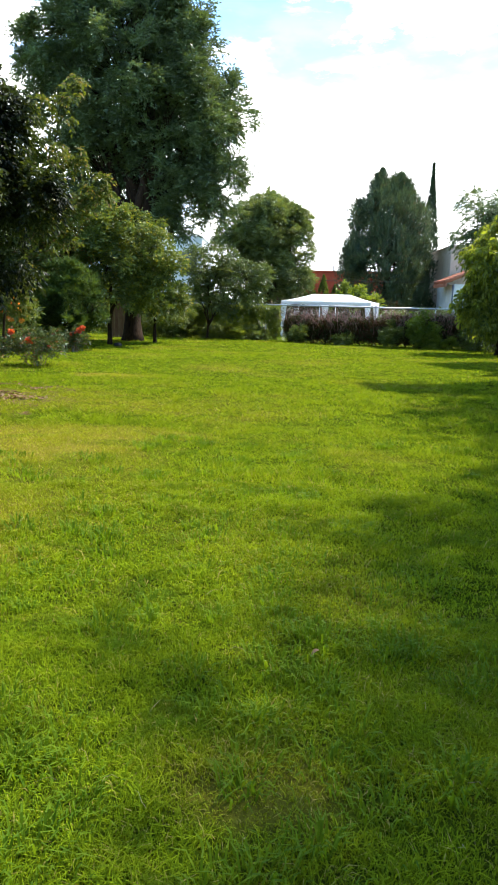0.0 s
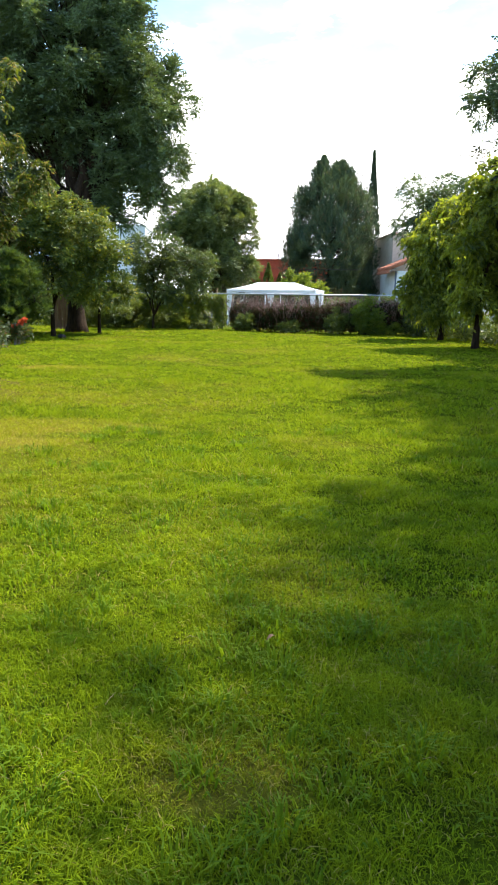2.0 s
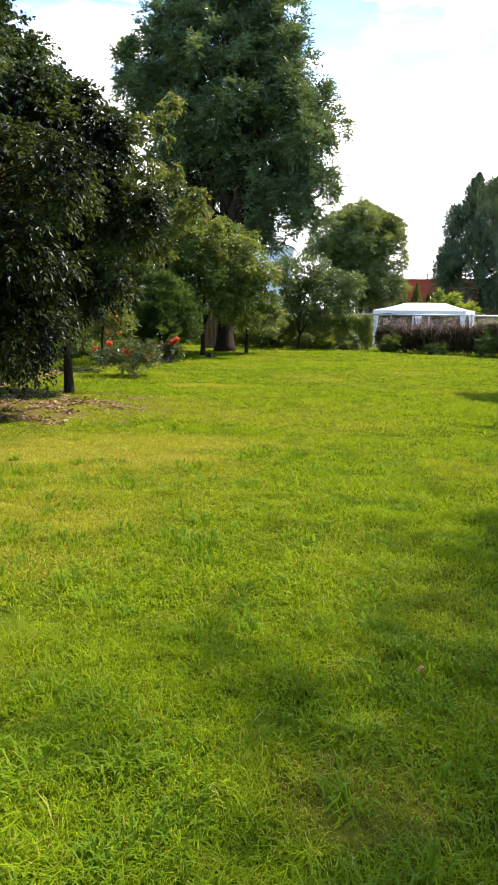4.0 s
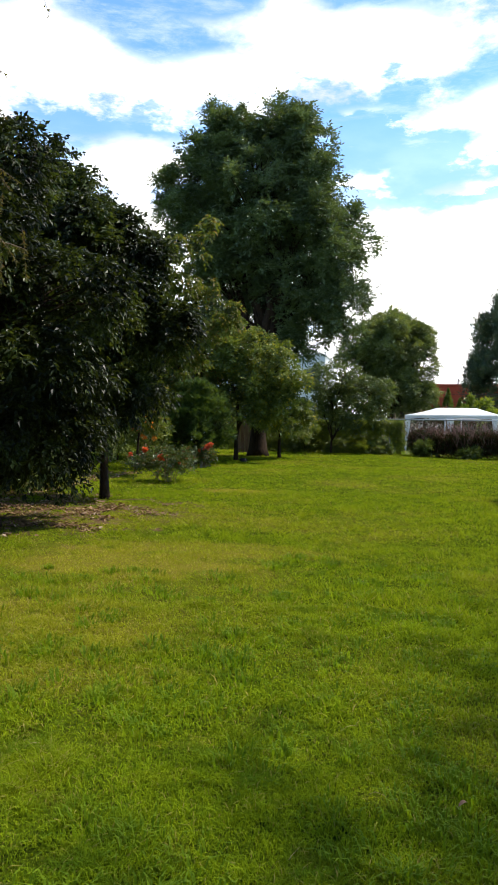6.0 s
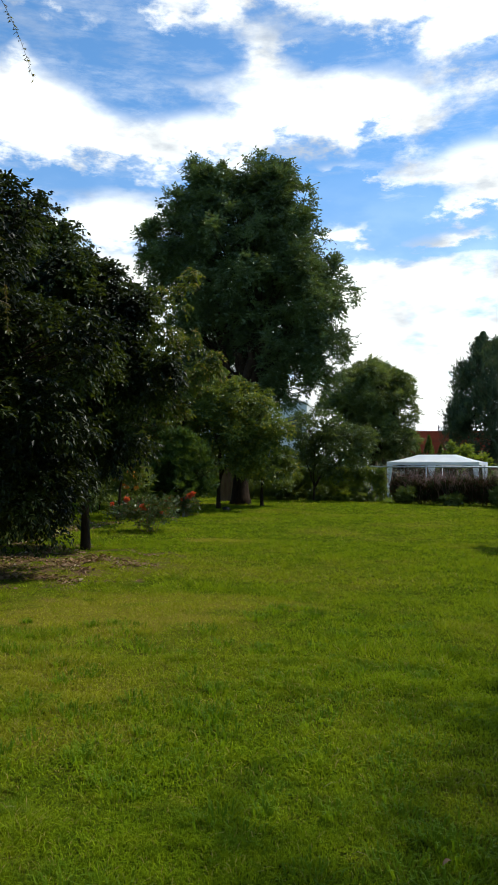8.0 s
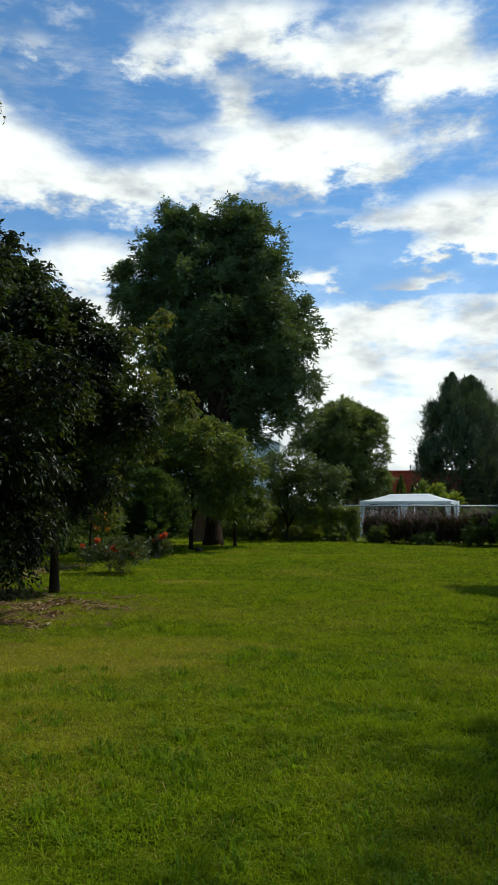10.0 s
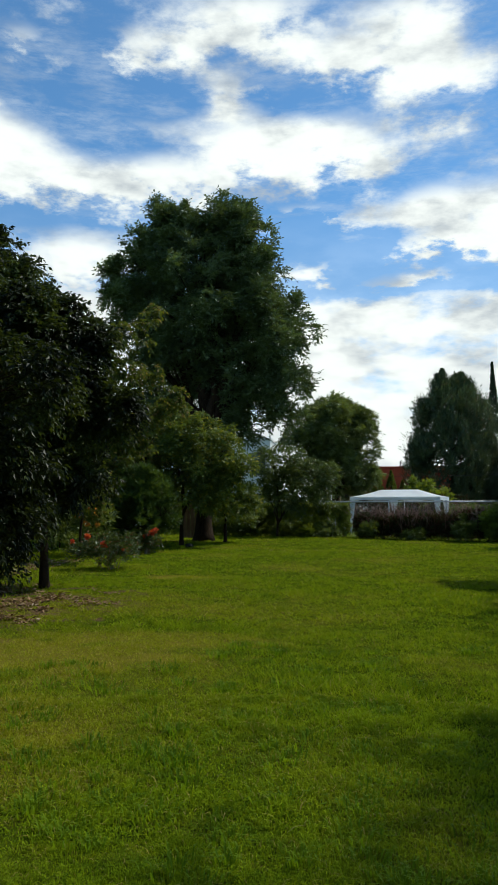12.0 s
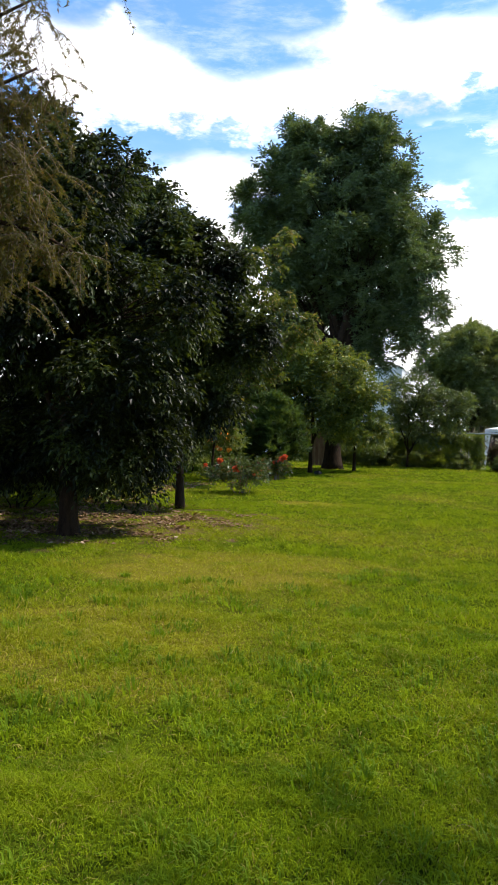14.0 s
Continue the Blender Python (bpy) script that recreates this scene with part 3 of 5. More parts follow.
def build_tufts():
    """Taller, darker tussocks scattered over the lawn."""
    rng = np.random.default_rng(13)
    n = 300
    r, a = 2.0 + 7.5 * rng.random(n) ** 1.1, radians(-40) + radians(66) * rng.random(n)
    cx, cy = r * np.sin(a), r * np.cos(a)
    keep = (lattice(cx, cy, 61, 1.8) > 0.42) & (np.hypot((cx - LITTER[0]) / LITTER[2], (cy - LITTER[1]) / LITTER[3]) > 1.1)
    cx, cy = cx[keep], cy[keep]
    each = 46
    m = len(cx) * each
    spread = np.repeat(0.03 + 0.08 * rng.random(len(cx)), each)
    big = np.repeat(0.75 + 0.55 * rng.random(len(cx)), each)
    off = rng.normal(size=(m, 2)) * spread[:, None]
    x, y = np.repeat(cx, each) + off[:, 0], np.repeat(cy, each) + off[:, 1]
    root = np.stack([x, y, ground_z(x, y) - 0.005], 1)
    out = unit(np.c_[off + rng.normal(size=(m, 2)) * 0.04, np.zeros(m)])
    h = (0.046 + 0.044 * rng.random(m)) * big
    lean = 0.35 + 0.65 * rng.random(m)
    side = np.c_[-out[:, 1], out[:, 0], np.zeros(m)] * (0.0034 + 0.00030 * np.hypot(x, y))[:, None]
    up = np.array([0, 0, 1.0])
    mid = root + up * (h * 0.7)[:, None] + out * (h * lean * 0.4)[:, None]
    tip = root + up * (h * (1.05 - 0.45 * lean))[:, None] + out * (h * lean * 1.2)[:, None]
    v = np.stack([root - side, root + side, mid + side * 0.85, mid - side * 0.85, tip], 1).reshape(-1, 3)
    k = np.arange(m)[:, None] * 5
    f = np.concatenate([k + [0, 1, 2], k + [0, 2, 3], k + [3, 2, 4]])
    tagged(new("grass_tussocks", mesh("grass_tussocks", v, f, TUSSOCK)), "darker green coarse tussocks in the lawn", "grass", kind="stuff")


build_tufts()


def build_straw():
    """Bent dry stalks lying on the grass."""
    rng = np.random.default_rng(14)
    stalks = []
    for k in range(46):
        r, a = 2.1 + 6.5 * rng.random() ** 1.3, radians(-38) + radians(60) * rng.random()
        x, y, t = r * math.sin(a), r * math.cos(a), rng.random() * 2 * math.pi
        size = 0.03 + 0.07 * rng.random()
        z = float(ground_z(np.array(x), np.array(y))) + 0.035
        end = (x + size * math.cos(t), y + size * math.sin(t), z + 0.03 * rng.random())
        stalks.append(tube(bend((x, y, z), end, 0.012, 4, rng, 0.005), [0.001, 0.001, 0.0008, 0.0005], 3))
    v, f = join(stalks)
    tagged(new("dry_straw", mesh("dry_straw", v, f, STRAW)), "pale bent dry stalks lying on the grass", "straw", kind="stuff")


build_straw()


def build_litter():
    """Fallen leaves under the dark trees."""
    rng = np.random.default_rng(12)
    n = 8000
    a, r = rng.random(n) * 2 * np.pi, np.sqrt(rng.random(n)) * 1.12
    x, y = LITTER[0] + LITTER[2] * r * np.cos(a), LITTER[1] + LITTER[3] * r * np.sin(a)
    keep = lattice(x, y, 31, 0.45) > 0.35 + 0.25 * r ** 2
    x, y = np.concatenate([x[keep], -9.6 + 1.6 * rng.random(1400)]), np.concatenate([y[keep], 15 + 7 * rng.random(1400)])
    n = len(x)
    base = np.stack([x, y, ground_z(x, y) + 0.012 + 0.02 * rng.random(n)], 1)
    t = rng.random(n) * 2 * np.pi
    way = unit(np.stack([np.cos(t), np.sin(t), rng.normal(size=n) * 0.25], 1))
    normal = unit(np.stack([rng.normal(size=n) * 0.3, rng.normal(size=n) * 0.3, np.ones(n)], 1))
    v, f = blades(rng, base, way, 0.07 + 0.06 * rng.random(n), 0.03 + 0.03 * rng.random(n), normal, 0.2)
    tagged(new("leaf_litter", mesh("leaf_litter", v, f, LEAF_DEAD)), "dry brown fallen leaves under the dark trees", "leaves", kind="stuff")


build_litter()

# ---- the far side: fence, hedge, tent ----
FENCE_A, FENCE_B = np.array([-12.0, 44.2]), np.array([10.2, 36.3])


def on_fence(s, off=0.0):
    """A place along the fence, s from 0 to 1, off metres towards the lawn."""
    d = unit(FENCE_B - FENCE_A)
    return FENCE_A + (FENCE_B - FENCE_A) * s + np.array([d[1], -d[0]]) * off


def build_fence():
    ob = thing("chain_link_fence", (*FENCE_A, 0), "galvanised chain-link fence with a round top rail", "fence")
    length = np.linalg.norm(FENCE_B - FENCE_A)
    a, b = FENCE_A, FENCE_B
    part("top_rail", tube([(*a, 1.88), (*((a + b) / 2), 1.875), (*b, 1.88)], 0.036, 8), STEEL, ob, smooth=True)
    for s in np.linspace(0, 1, 9):
        x, y = on_fence(s)
        part("post", tube([(x, y, -0.2), (x, y, 1.0), (x, y, 1.93)], 0.032, 8), STEEL, ob, smooth=True)
        part("post_cap", tube([(x, y, 1.93), (x, y, 1.95), (x, y, 1.965)], [0.04, 0.035, 0.01], 8), STEEL, ob, smooth=True)
    wires = []
    step = 0.11
    for k in np.arange(-1.8, length, step):
        for slope in (1, -1):
            s0, s1 = max(k, 0), min(k + 1.8, length)
            z0, z1 = (s0 - k) + 0.05, (s1 - k) + 0.05
            if slope < 0:
                z0, z1 = 1.9 - z0, 1.9 - z1
            p, q = on_fence(s0 / length), on_fence(s1 / length)
            wires.append(tube([(*p, z0), (*q, z1)], 0.0011, 3))
    part("chain_mesh", join(wires), STEEL, ob, "woven wire diamonds", kind="stuff")


build_fence()


def build_vine():
    rng = np.random.default_rng(41)
    n = 1900
    s = 0.06 + 0.475 * rng.random(n)
    z = 0.1 + 1.75 * rng.random(n) ** 0.85
    hang = lattice(s * 90, z * 1.2, 42, 1.0)
    keep = hang > 0.2
    s, z = s[keep], z[keep]
    p = np.array([on_fence(q, 0.1 + 0.28 * rng.random()) for q in s])
    at = np.c_[p, z]
    out = np.tile([0.3, -0.9, 0.1], (len(at), 1))
    ob = thing("climbing_vine", (*on_fence(0.3), 0), "yellow-green vine hanging over the wire fence", "vine")
    part("foliage", sprays(rng, at, out, 5, 7, 0.25, 0.085, 0.05, 0.7, 0.0, mess=0.8), LEAF_IVY, ob)
    for q in np.linspace(0.08, 0.52, 16):
        x, y = on_fence(q, 0.07)
        x2, y2 = on_fence(q + rng.normal() * 0.01, 0.1)
        part("vine_stem", tube(bend((x, y, -0.05), (x2, y2, 1.8), 0.0, 6, rng, 0.05), 0.012, 5), TWIG_DRY, ob)


build_vine()


def build_hedge():
    """A dark red hedge, half bare, with dry twigs standing out of its top."""
    rng = np.random.default_rng(43)
    for first, last, top, count in ((0.562, 0.79, 1.22, 900), (0.795, 0.965, 1.36, 640)):
        ob = thing("red_hedge", (*on_fence((first + last) / 2, 0.7), 0), "dark red-brown clipped hedge, half bare, before the fence", "hedge", "hedge along the fence")
        s = first + (last - first) * rng.random(count)
        off = 0.3 + 0.95 * rng.random(count)
        z = 0.12 + (top - 0.12) * rng.random(count) ** 1.1 * (0.8 + 0.3 * lattice(s * 60, off, 44, 1.0))
        at = np.array([[*on_fence(a, b), c] for a, b, c in zip(s, off, z)])
        out = unit(np.c_[rng.normal(size=(count, 2)) * 0.6 + [0.2, -0.6], rng.random(count)])
        part("foliage", sprays(rng, at, out, 6, 6, 0.24, 0.085, 0.05, 0.1, 0.3), LEAF_RED, ob)
        sticks = []
        for k in range(360):
            q, b = first + (last - first) * rng.random(), 0.35 + 0.85 * rng.random()
            x, y = on_fence(q, b)
            h = top + 0.05 + 0.55 * rng.random() ** 1.2
            start = (x, y, h - 0.75 - 0.4 * rng.random())
            sticks.append(tube(bend(start, (x + rng.normal() * 0.42, y + rng.normal() * 0.25, h), 0.08, 5, rng, 0.07), [0.014, 0.012, 0.010, 0.008, 0.005], 4))
        part("twig_tangle", join(sticks), TWIG_PINK, ob, "bare pinkish-grey twigs", kind="stuff")
        for k in range(9):
            x, y = on_fence(first + (last - first) * (k + 0.5) / 9, 0.75)
            part("stem", tube(bend((x, y, -0.05), (x + rng.normal() * 0.1, y, 0.9), 0.0, 4, rng, 0.03), [0.03, 0.026, 0.02, 0.014], 6), BARK, ob)


build_hedge()

for seed, s, off, wide, high, mat, label in (
    (51, 0.862, 1.35, 0.75, 1.8, LEAF_BROAD, "bright green shrub growing before the red hedge"),
    (52, 0.80, 1.35, 0.55, 1.0, LEAF_SHRUB, "low green shrub before the red hedge"),
    (53, 0.60, 1.45, 0.50, 0.75, LEAF_SHRUB, "low grey-green shrub before the red hedge"),
    (54, 0.50, 0.9, 0.75, 0.5, LEAF_SHRUB, "low pale green plant at the foot of the fence"),
    (55, 0.455, 0.9, 0.7, 0.5, LEAF_IVY, "low pale green plant at the foot of the fence"),
    (56, 0.965, 1.5, 0.75, 1.35, LEAF_SHRUB, "dense green shrub at the end of the hedge"),
    (57, 0.70, 1.45, 0.5, 0.4, LEAF_SHRUB, "low green weeds at the foot of the hedge"),
    (58, 0.90, 1.5, 0.8, 0.4, LEAF_IVY, "low green weeds at the foot of the hedge"),
    (59, 0.39, 0.8, 0.9, 0.7, LEAF_SHRUB, "low green plant at the foot of the fence"),
    (60, 0.30, 0.9, 1.2, 1.3, LEAF_SHRUB, "dense dark green shrub before the fence"),
    (61, 0.20, 0.9, 1.2, 1.5, LEAF_SHRUB, "dense dark green shrub before the fence"),
):
    x, y = on_fence(s, off)
    shrub("garden_shrub", seed, (x, y), [(x, y, high * 0.55, wide, wide * 0.8, high * 0.5), (x - wide * 0.3, y, high * 0.4, wide * 0.6, wide * 0.6, high * 0.4)], label, mat, int(130 * wide * (0.5 + high)), 6, 6, 0.24, 0.1, 0.05)


def build_tent():
    """A party tent, six by three metres, in the garden behind."""
    turn, at = -16.6, np.array([-0.14, 47.4])
    ob = thing("party_tent", (2.7, 46.5, 0), "white party tent with a hipped canvas roof", "tent")

    def local(x, y, z):
        p = spin(np.array([[at[0] + x, at[1] + y, z]]), turn, at)[0]
        return p

    L, D, eave, ridge, drop = 5.6, 2.9, 2.21, 2.68, 0.2
    n = 14
    # roof: a hipped canvas that sags a little between its poles
    verts, quads = [], []
    for i in range(2 * n + 1):
        for j in range(n + 1):
            x, y = L * i / (2 * n), D * j / n
            rise = min(min(x, L - x) / 1.55, min(y, D - y) / (D / 2), 1.0)
            sag = 0.035 * math.sin(math.pi * rise) + 0.02 * abs(math.sin(2 * math.pi * x / L)) * (1 - rise)
            verts.append(local(x, y, eave + (ridge - eave) * rise - sag))
    w = n + 1
    for i in range(2 * n):
        for j in range(n):
            k = i * w + j
            quads.append((k, k + w, k + w + 1, k + 1))
    part("roof", (verts, np.array(quads)), CANVAS, ob, "white hipped canvas roof", smooth=True)
    rng = np.random.default_rng(61)
    corners = [(0, 0), (L, 0), (L, D), (0, D)]
    for a, b in zip(corners, corners[1:] + corners[:1]):
        m = 16
        s = np.linspace(0, 1, m)
        wave = 0.012 * np.sin(s * 40 + rng.random() * 6)
        dx, dy = b[0] - a[0], b[1] - a[1]
        q = math.hypot(dx, dy)
        nx, ny = dy / q, -dx / q
        v = [local(a[0] + dx * t + nx * (0.015 + k), a[1] + dy * t + ny * (0.015 + k), z + sc) for t, k in zip(s, wave) for z, sc in ((eave + 0.01, 0), (eave - drop, 0.02 * math.sin(t * 12)))]
        i = np.arange(m - 1) * 2
        part("valance", (v, np.stack([i, i + 1, i + 3, i + 2], -1)), CANVAS, ob, smooth=True)
    for x, y in corners + [(L / 2, 0), (L / 2, D)]:
        p = local(x + (0.05 if x < 1 else -0.05 if x > 5 else 0), y + (0.05 if y < 1 else -0.05), 0)
        part("leg", tube([(p[0], p[1], -0.05), (p[0], p[1], 1.1), (p[0], p[1], eave - 0.02)], 0.02, 8), WHITE_STEEL, ob, smooth=True)
    for x, y, foot in ((0, 0, 0.1), (L, 0, 0.1), (L, D, 0.1), (0, D, 0.1), (L / 2, 0, 1.38)):
        sx = 1 if x < L - 0.1 else -1
        wide = 0.36
        if x == L / 2:
            shape = [(x - 0.24, eave - drop), (x + 0.24, eave - drop), (x + 0.13, foot), (x - 0.13, foot)]
        else:
            shape = [(x, eave - drop), (x + sx * wide, eave - drop), (x + sx * 0.13, foot), (x, foot)]
        off = -0.012 if y == 0 else 0.012
        v = [local(px, y + off, z) for px, z in shape] + [local(px, y + off * 3, z) for px, z in shape]
        f = np.array([(0, 1, 2, 3), (7, 6, 5, 4), (0, 4, 5, 1), (1, 5, 6, 2), (2, 6, 7, 3), (3, 7, 4, 0)])
        part("leg_cover", (v, f), CANVAS, ob, "hanging white canvas strip")
    part("ridge_pole", tube([local(1.5, D / 2, ridge - 0.05), local(L / 2, D / 2, ridge - 0.05), local(L - 1.5, D / 2, ridge - 0.05)], 0.02, 8), WHITE_STEEL, ob)


build_tent()

# ---- neighbouring houses ----


def window(parent, x, y, z, w, h, turn, about):
    frame_part = part("window", join([box(x - w / 2 - 0.06, y - 0.05, z - 0.06, x + w / 2 + 0.06, y + 0.02, z, turn, about), box(x - w / 2 - 0.06, y - 0.05, z + h, x + w / 2 + 0.06, y + 0.02, z + h + 0.06, turn, about),
                                      box(x - w / 2 - 0.06, y - 0.05, z, x - w / 2, y + 0.02, z + h, turn, about), box(x + w / 2, y - 0.05, z, x + w / 2 + 0.06, y + 0.02, z + h, turn, about)]), PIPE, parent, "dark metal window")
    part("pane", box(x - w / 2, y - 0.012, z, x + w / 2, y + 0.01, z + h, turn, about), GLASS_DARK, frame_part)


def build_tile_house():
    """White wing with a lean-to tile roof before a taller grey block."""
    ob = thing("tile_roof_house", (14, 56, 0), "white and grey house with a terracotta lean-to roof", "house")
    part("wall", box(11.95, 54.0, 0, 18.0, 60.0, 3.75, bevel=0.02), WHITE_WALL, ob, "white plaster wall")
    part("upper_wall", box(12.30, 57.6, 0, 20.0, 66.0, 6.62, bevel=0.02), GREY_WALL, ob, "bare grey plaster block")
    part("coping", box(12.20, 57.5, 6.62, 20.1, 66.1, 6.72, bevel=0.02), GREY_WALL, ob)
    deck = np.array([[11.2, 53.5, 3.74], [15.05, 53.5, 5.3], [15.05, 57.6, 5.3], [11.2, 57.6, 3.74]])
    lift = np.array([0, 0, 0.1])
    roof = part("roof", (np.concatenate([deck, deck + lift]), np.array([(3, 2, 1, 0), (4, 5, 6, 7), (0, 1, 5, 4), (1, 2, 6, 5), (2, 3, 7, 6), (3, 0, 4, 7)])), TILE, ob, "terracotta tile roof")
    for j in range(9):
        y = 53.55 + j * 0.45
        for i in range(6):
            s0, s1 = i / 6, (i + 1.12) / 6
            a = np.array([11.2 + 3.85 * s0 - 0.06, y, 3.86 + 1.56 * s0 + 0.03])
            b = np.array([11.2 + 3.85 * s1 - 0.06, y, 3.86 + 1.56 * s1])
            part("roof_tile", tube([a, (a + b) / 2, b], [0.15, 0.14, 0.12], 7), TILE, roof)
    part("fascia", box(11.15, 53.42, 3.55, 11.27, 57.6, 3.76, bevel=0.01), TILE, ob)
    part("downpipe", tube([(11.82, 53.9, 0), (11.82, 53.9, 2), (11.82, 53.9, 3.7)], 0.055, 8), PIPE, ob, smooth=True)
    window(ob, 13.50, 53.98, 1.2, 1.1, 1.5, 0, (0, 0))


build_tile_house()


def build_red_house():
    ob = thing("red_house", (5, 74, 0), "flat-roofed house with a brick-red plaster wall", "house")
    part("wall", box(1.9, 72.0, 0, 11.5, 80.0, 5.25, bevel=0.03), RED_WALL, ob)
    part("parapet", box(1.82, 71.92, 5.25, 11.58, 80.08, 5.4, bevel=0.03), RED_WALL, ob)
    part("side_wall", box(-1.6, 71.0, 0, 1.85, 79.0, 4.15, bevel=0.03), YELLOW_WALL, ob, "ochre side wall")
    part("vent_pipe", tube([(4.6, 73, 5.3), (4.6, 73, 5.7), (4.6, 73, 6.0)], 0.06, 8), PIPE, ob)


build_red_house()


def build_white_house():
    ob = thing("white_house", (-12, 64, 0), "white two-storey house half hidden by trees", "house")
    part("wall", box(-18, 60, 0, -6.6, 70, 7.0, bevel=0.03), WHITE_WALL, ob)
    part("parapet", box(-18.08, 59.92, 7.0, -6.52, 70.08, 7.18, bevel=0.03), WHITE_WALL, ob)
    for x in (-16.3, -13.6, -10.9, -7.6):
        for z in (0.9, 4.2):
            window(ob, x, 59.98, z, 1.1, 1.7, 0, (0, 0))


build_white_house()


def build_wall_right():
    ob = thing("low_white_wall", (13.0, 28, 0), "low white plaster wall beyond the right-hand shrubs", "wall")
    part("wall", box(12.2, 10, 0, 12.45, 37, 1.0, bevel=0.02), WHITE_WALL, ob)
    part("coping", box(12.14, 9.9, 1.0, 12.51, 37.1, 1.07, bevel=0.02), GREY_WALL, ob)


build_wall_right()

cable = thing("overhead_cable", (4, 53, 3.9), "thin black overhead cable between the houses", "cable")
part("wire", tube(bend((-6.6, 58.0, 4.3), (11.8, 53.9, 3.9), -0.25, 14), 0.014, 5), CABLE, cable)

# ---- trees beyond the fence ----
tree("round_tree", 71, (-1.3, 52.0), [(0, 0, 1.0), (0.1, 0, 2.2)], 0.24,
     [(-1.3, 52, 6.7, 2.45, 2.4, 2.2), (-1.2, 51.8, 8.0, 1.6, 1.6, 1.1), (0.4, 51.8, 6.2, 1.1, 1.4, 1.8), (-2.9, 52, 6.3, 1.75, 1.7, 2.1), (-0.3, 51.8, 4.1, 1.6, 1.6, 1.7), (-2.6, 52, 3.7, 1.6, 1.5, 1.5), (0.8, 51.8, 4.4, 0.9, 1.2, 1.7)],
     "dense grey-green leaves", "round-crowned green tree behind the fence", LEAF_FAR, BARK, 2100, 6, 8, 0.46, 0.19, 0.065, 0.3, 0.5, limbs=6, bough=0.6)


def conifer(name, seed, base, height, profile, label, mat, clumps, reach, length, width, tops, squash=1.0, category="tree", twigs=6, leaves=7, slim=1.0, lump=11):
    """A conifer: a straight trunk and upswept sprays in a tapering outline."""
    rng = np.random.default_rng(seed)
    base = np.array([*base, 0.0])
    ob = thing(name, base, label, category)
    part("trunk", tube(base + np.array([(0, 0, -0.2), (0, 0, height * 0.5), (0, 0, height * 0.93)]), np.array([height * 0.018 + 0.05, height * 0.012 + 0.02, 0.015]) * slim, 9), BARK, ob, smooth=True)
    zs, rs = np.array(profile).T
    boughs = max(clumps // lump, 12)
    bh, ba = rng.random(boughs) ** 0.85, rng.random(boughs) * 2 * np.pi
    pick = rng.integers(0, boughs, clumps)
    wide = np.interp(bh, zs, rs)
    step = np.clip(rs.max() * 0.17, 0.1, 0.7)
    h = np.clip(bh[pick] + rng.normal(size=clumps) * step / height * 1.1, 0, 1)
    a = ba[pick] + rng.normal(size=clumps) * np.minimum(step / np.maximum(wide[pick], 0.15), 1.2) * 0.8
    r = np.interp(h, zs, rs) * (0.72 + 0.36 * rng.random(boughs) if lump > 5 else 0.9 + 0.1 * rng.random(boughs))[pick] * (0.45 + 0.55 * rng.random(clumps) ** 0.45)
    shift = np.zeros((clumps, 2))
    for low, high, dx in tops:
        mine = (h > low) & (np.sign(np.cos(a)) == np.sign(dx))
        k = (h[mine] - low) / (1 - low)
        shift[mine, 0] = dx * (0.35 + 0.65 * k)
        a[mine] = rng.random(mine.sum()) * 2 * np.pi
        r[mine] = np.interp(low, zs, rs) * 0.72 * (1 - k) ** 0.9 * (0.4 + 0.6 * rng.random(mine.sum()))
        h[mine] = low + k * (high - low)
    at = np.c_[base[0] + r * np.cos(a) + shift[:, 0], base[1] + r * np.sin(a) * squash + shift[:, 1], h * height]
    out = unit(np.c_[np.cos(a), np.sin(a), np.full(clumps, 0.9)])
    reach = reach * np.clip(np.interp(h, zs, rs) / (0.45 * rs.max()), 0.12, 1.0)
    thin = [tube(bend((base[0], base[1], max(p[2] - 0.5, 0.3)), p, 0.1, 4), [0.04, 0.03, 0.02, 0.008], 4) for p in at[h < 0.66][::6]]
    part("branchwork", join(thin), BARK, ob, "thin branches inside the crown", kind="stuff")
    part("crown", sprays(rng, at, out, twigs, leaves, reach, length, width, -0.15, 0.9, 0.5), mat, ob)
    return ob


conifer("broad_conifer", 72, (8.15, 62.0), 12.4, [(0, 3.3), (0.12, 4.0), (0.4, 3.9), (0.6, 3.4), (0.75, 2.9), (0.88, 2.1), (0.95, 1.3), (1, 0.3)], "broad grey-green conifer towering behind the tent", LEAF_CONIFER, 2600, 0.72, 0.23, 0.07,
        [(0.80, 1.02, -0.7), (0.80, 0.97, 0.75)], lump=17)
conifer("slim_cypress", 73, (12.15, 66.0), 14.0, [(0, 0.9), (0.2, 0.95), (0.45, 0.78), (0.58, 0.62), (0.68, 0.46), (0.85, 0.17), (0.95, 0.05), (1, 0.0)], "slim dark column-shaped cypress", LEAF_CYPRESS, 1500, 0.19, 0.13, 0.055, [], twigs=5, leaves=6, slim=0.3, lump=3)
for seed, x, y, h in ((74, 1.85, 56.0, 4.1), (75, 2.85, 56.0, 4.2), (76, 3.72, 56.2, 3.5)):
    conifer("clipped_thuja", seed, (x, y), h, [(0, 0.8), (0.3, 0.78), (0.65, 0.42), (1, 0.02)], "small cone-shaped yellow-green thuja", LEAF_SHRUB, 340, 0.16, 0.09, 0.04, [], twigs=5, leaves=6, lump=3)
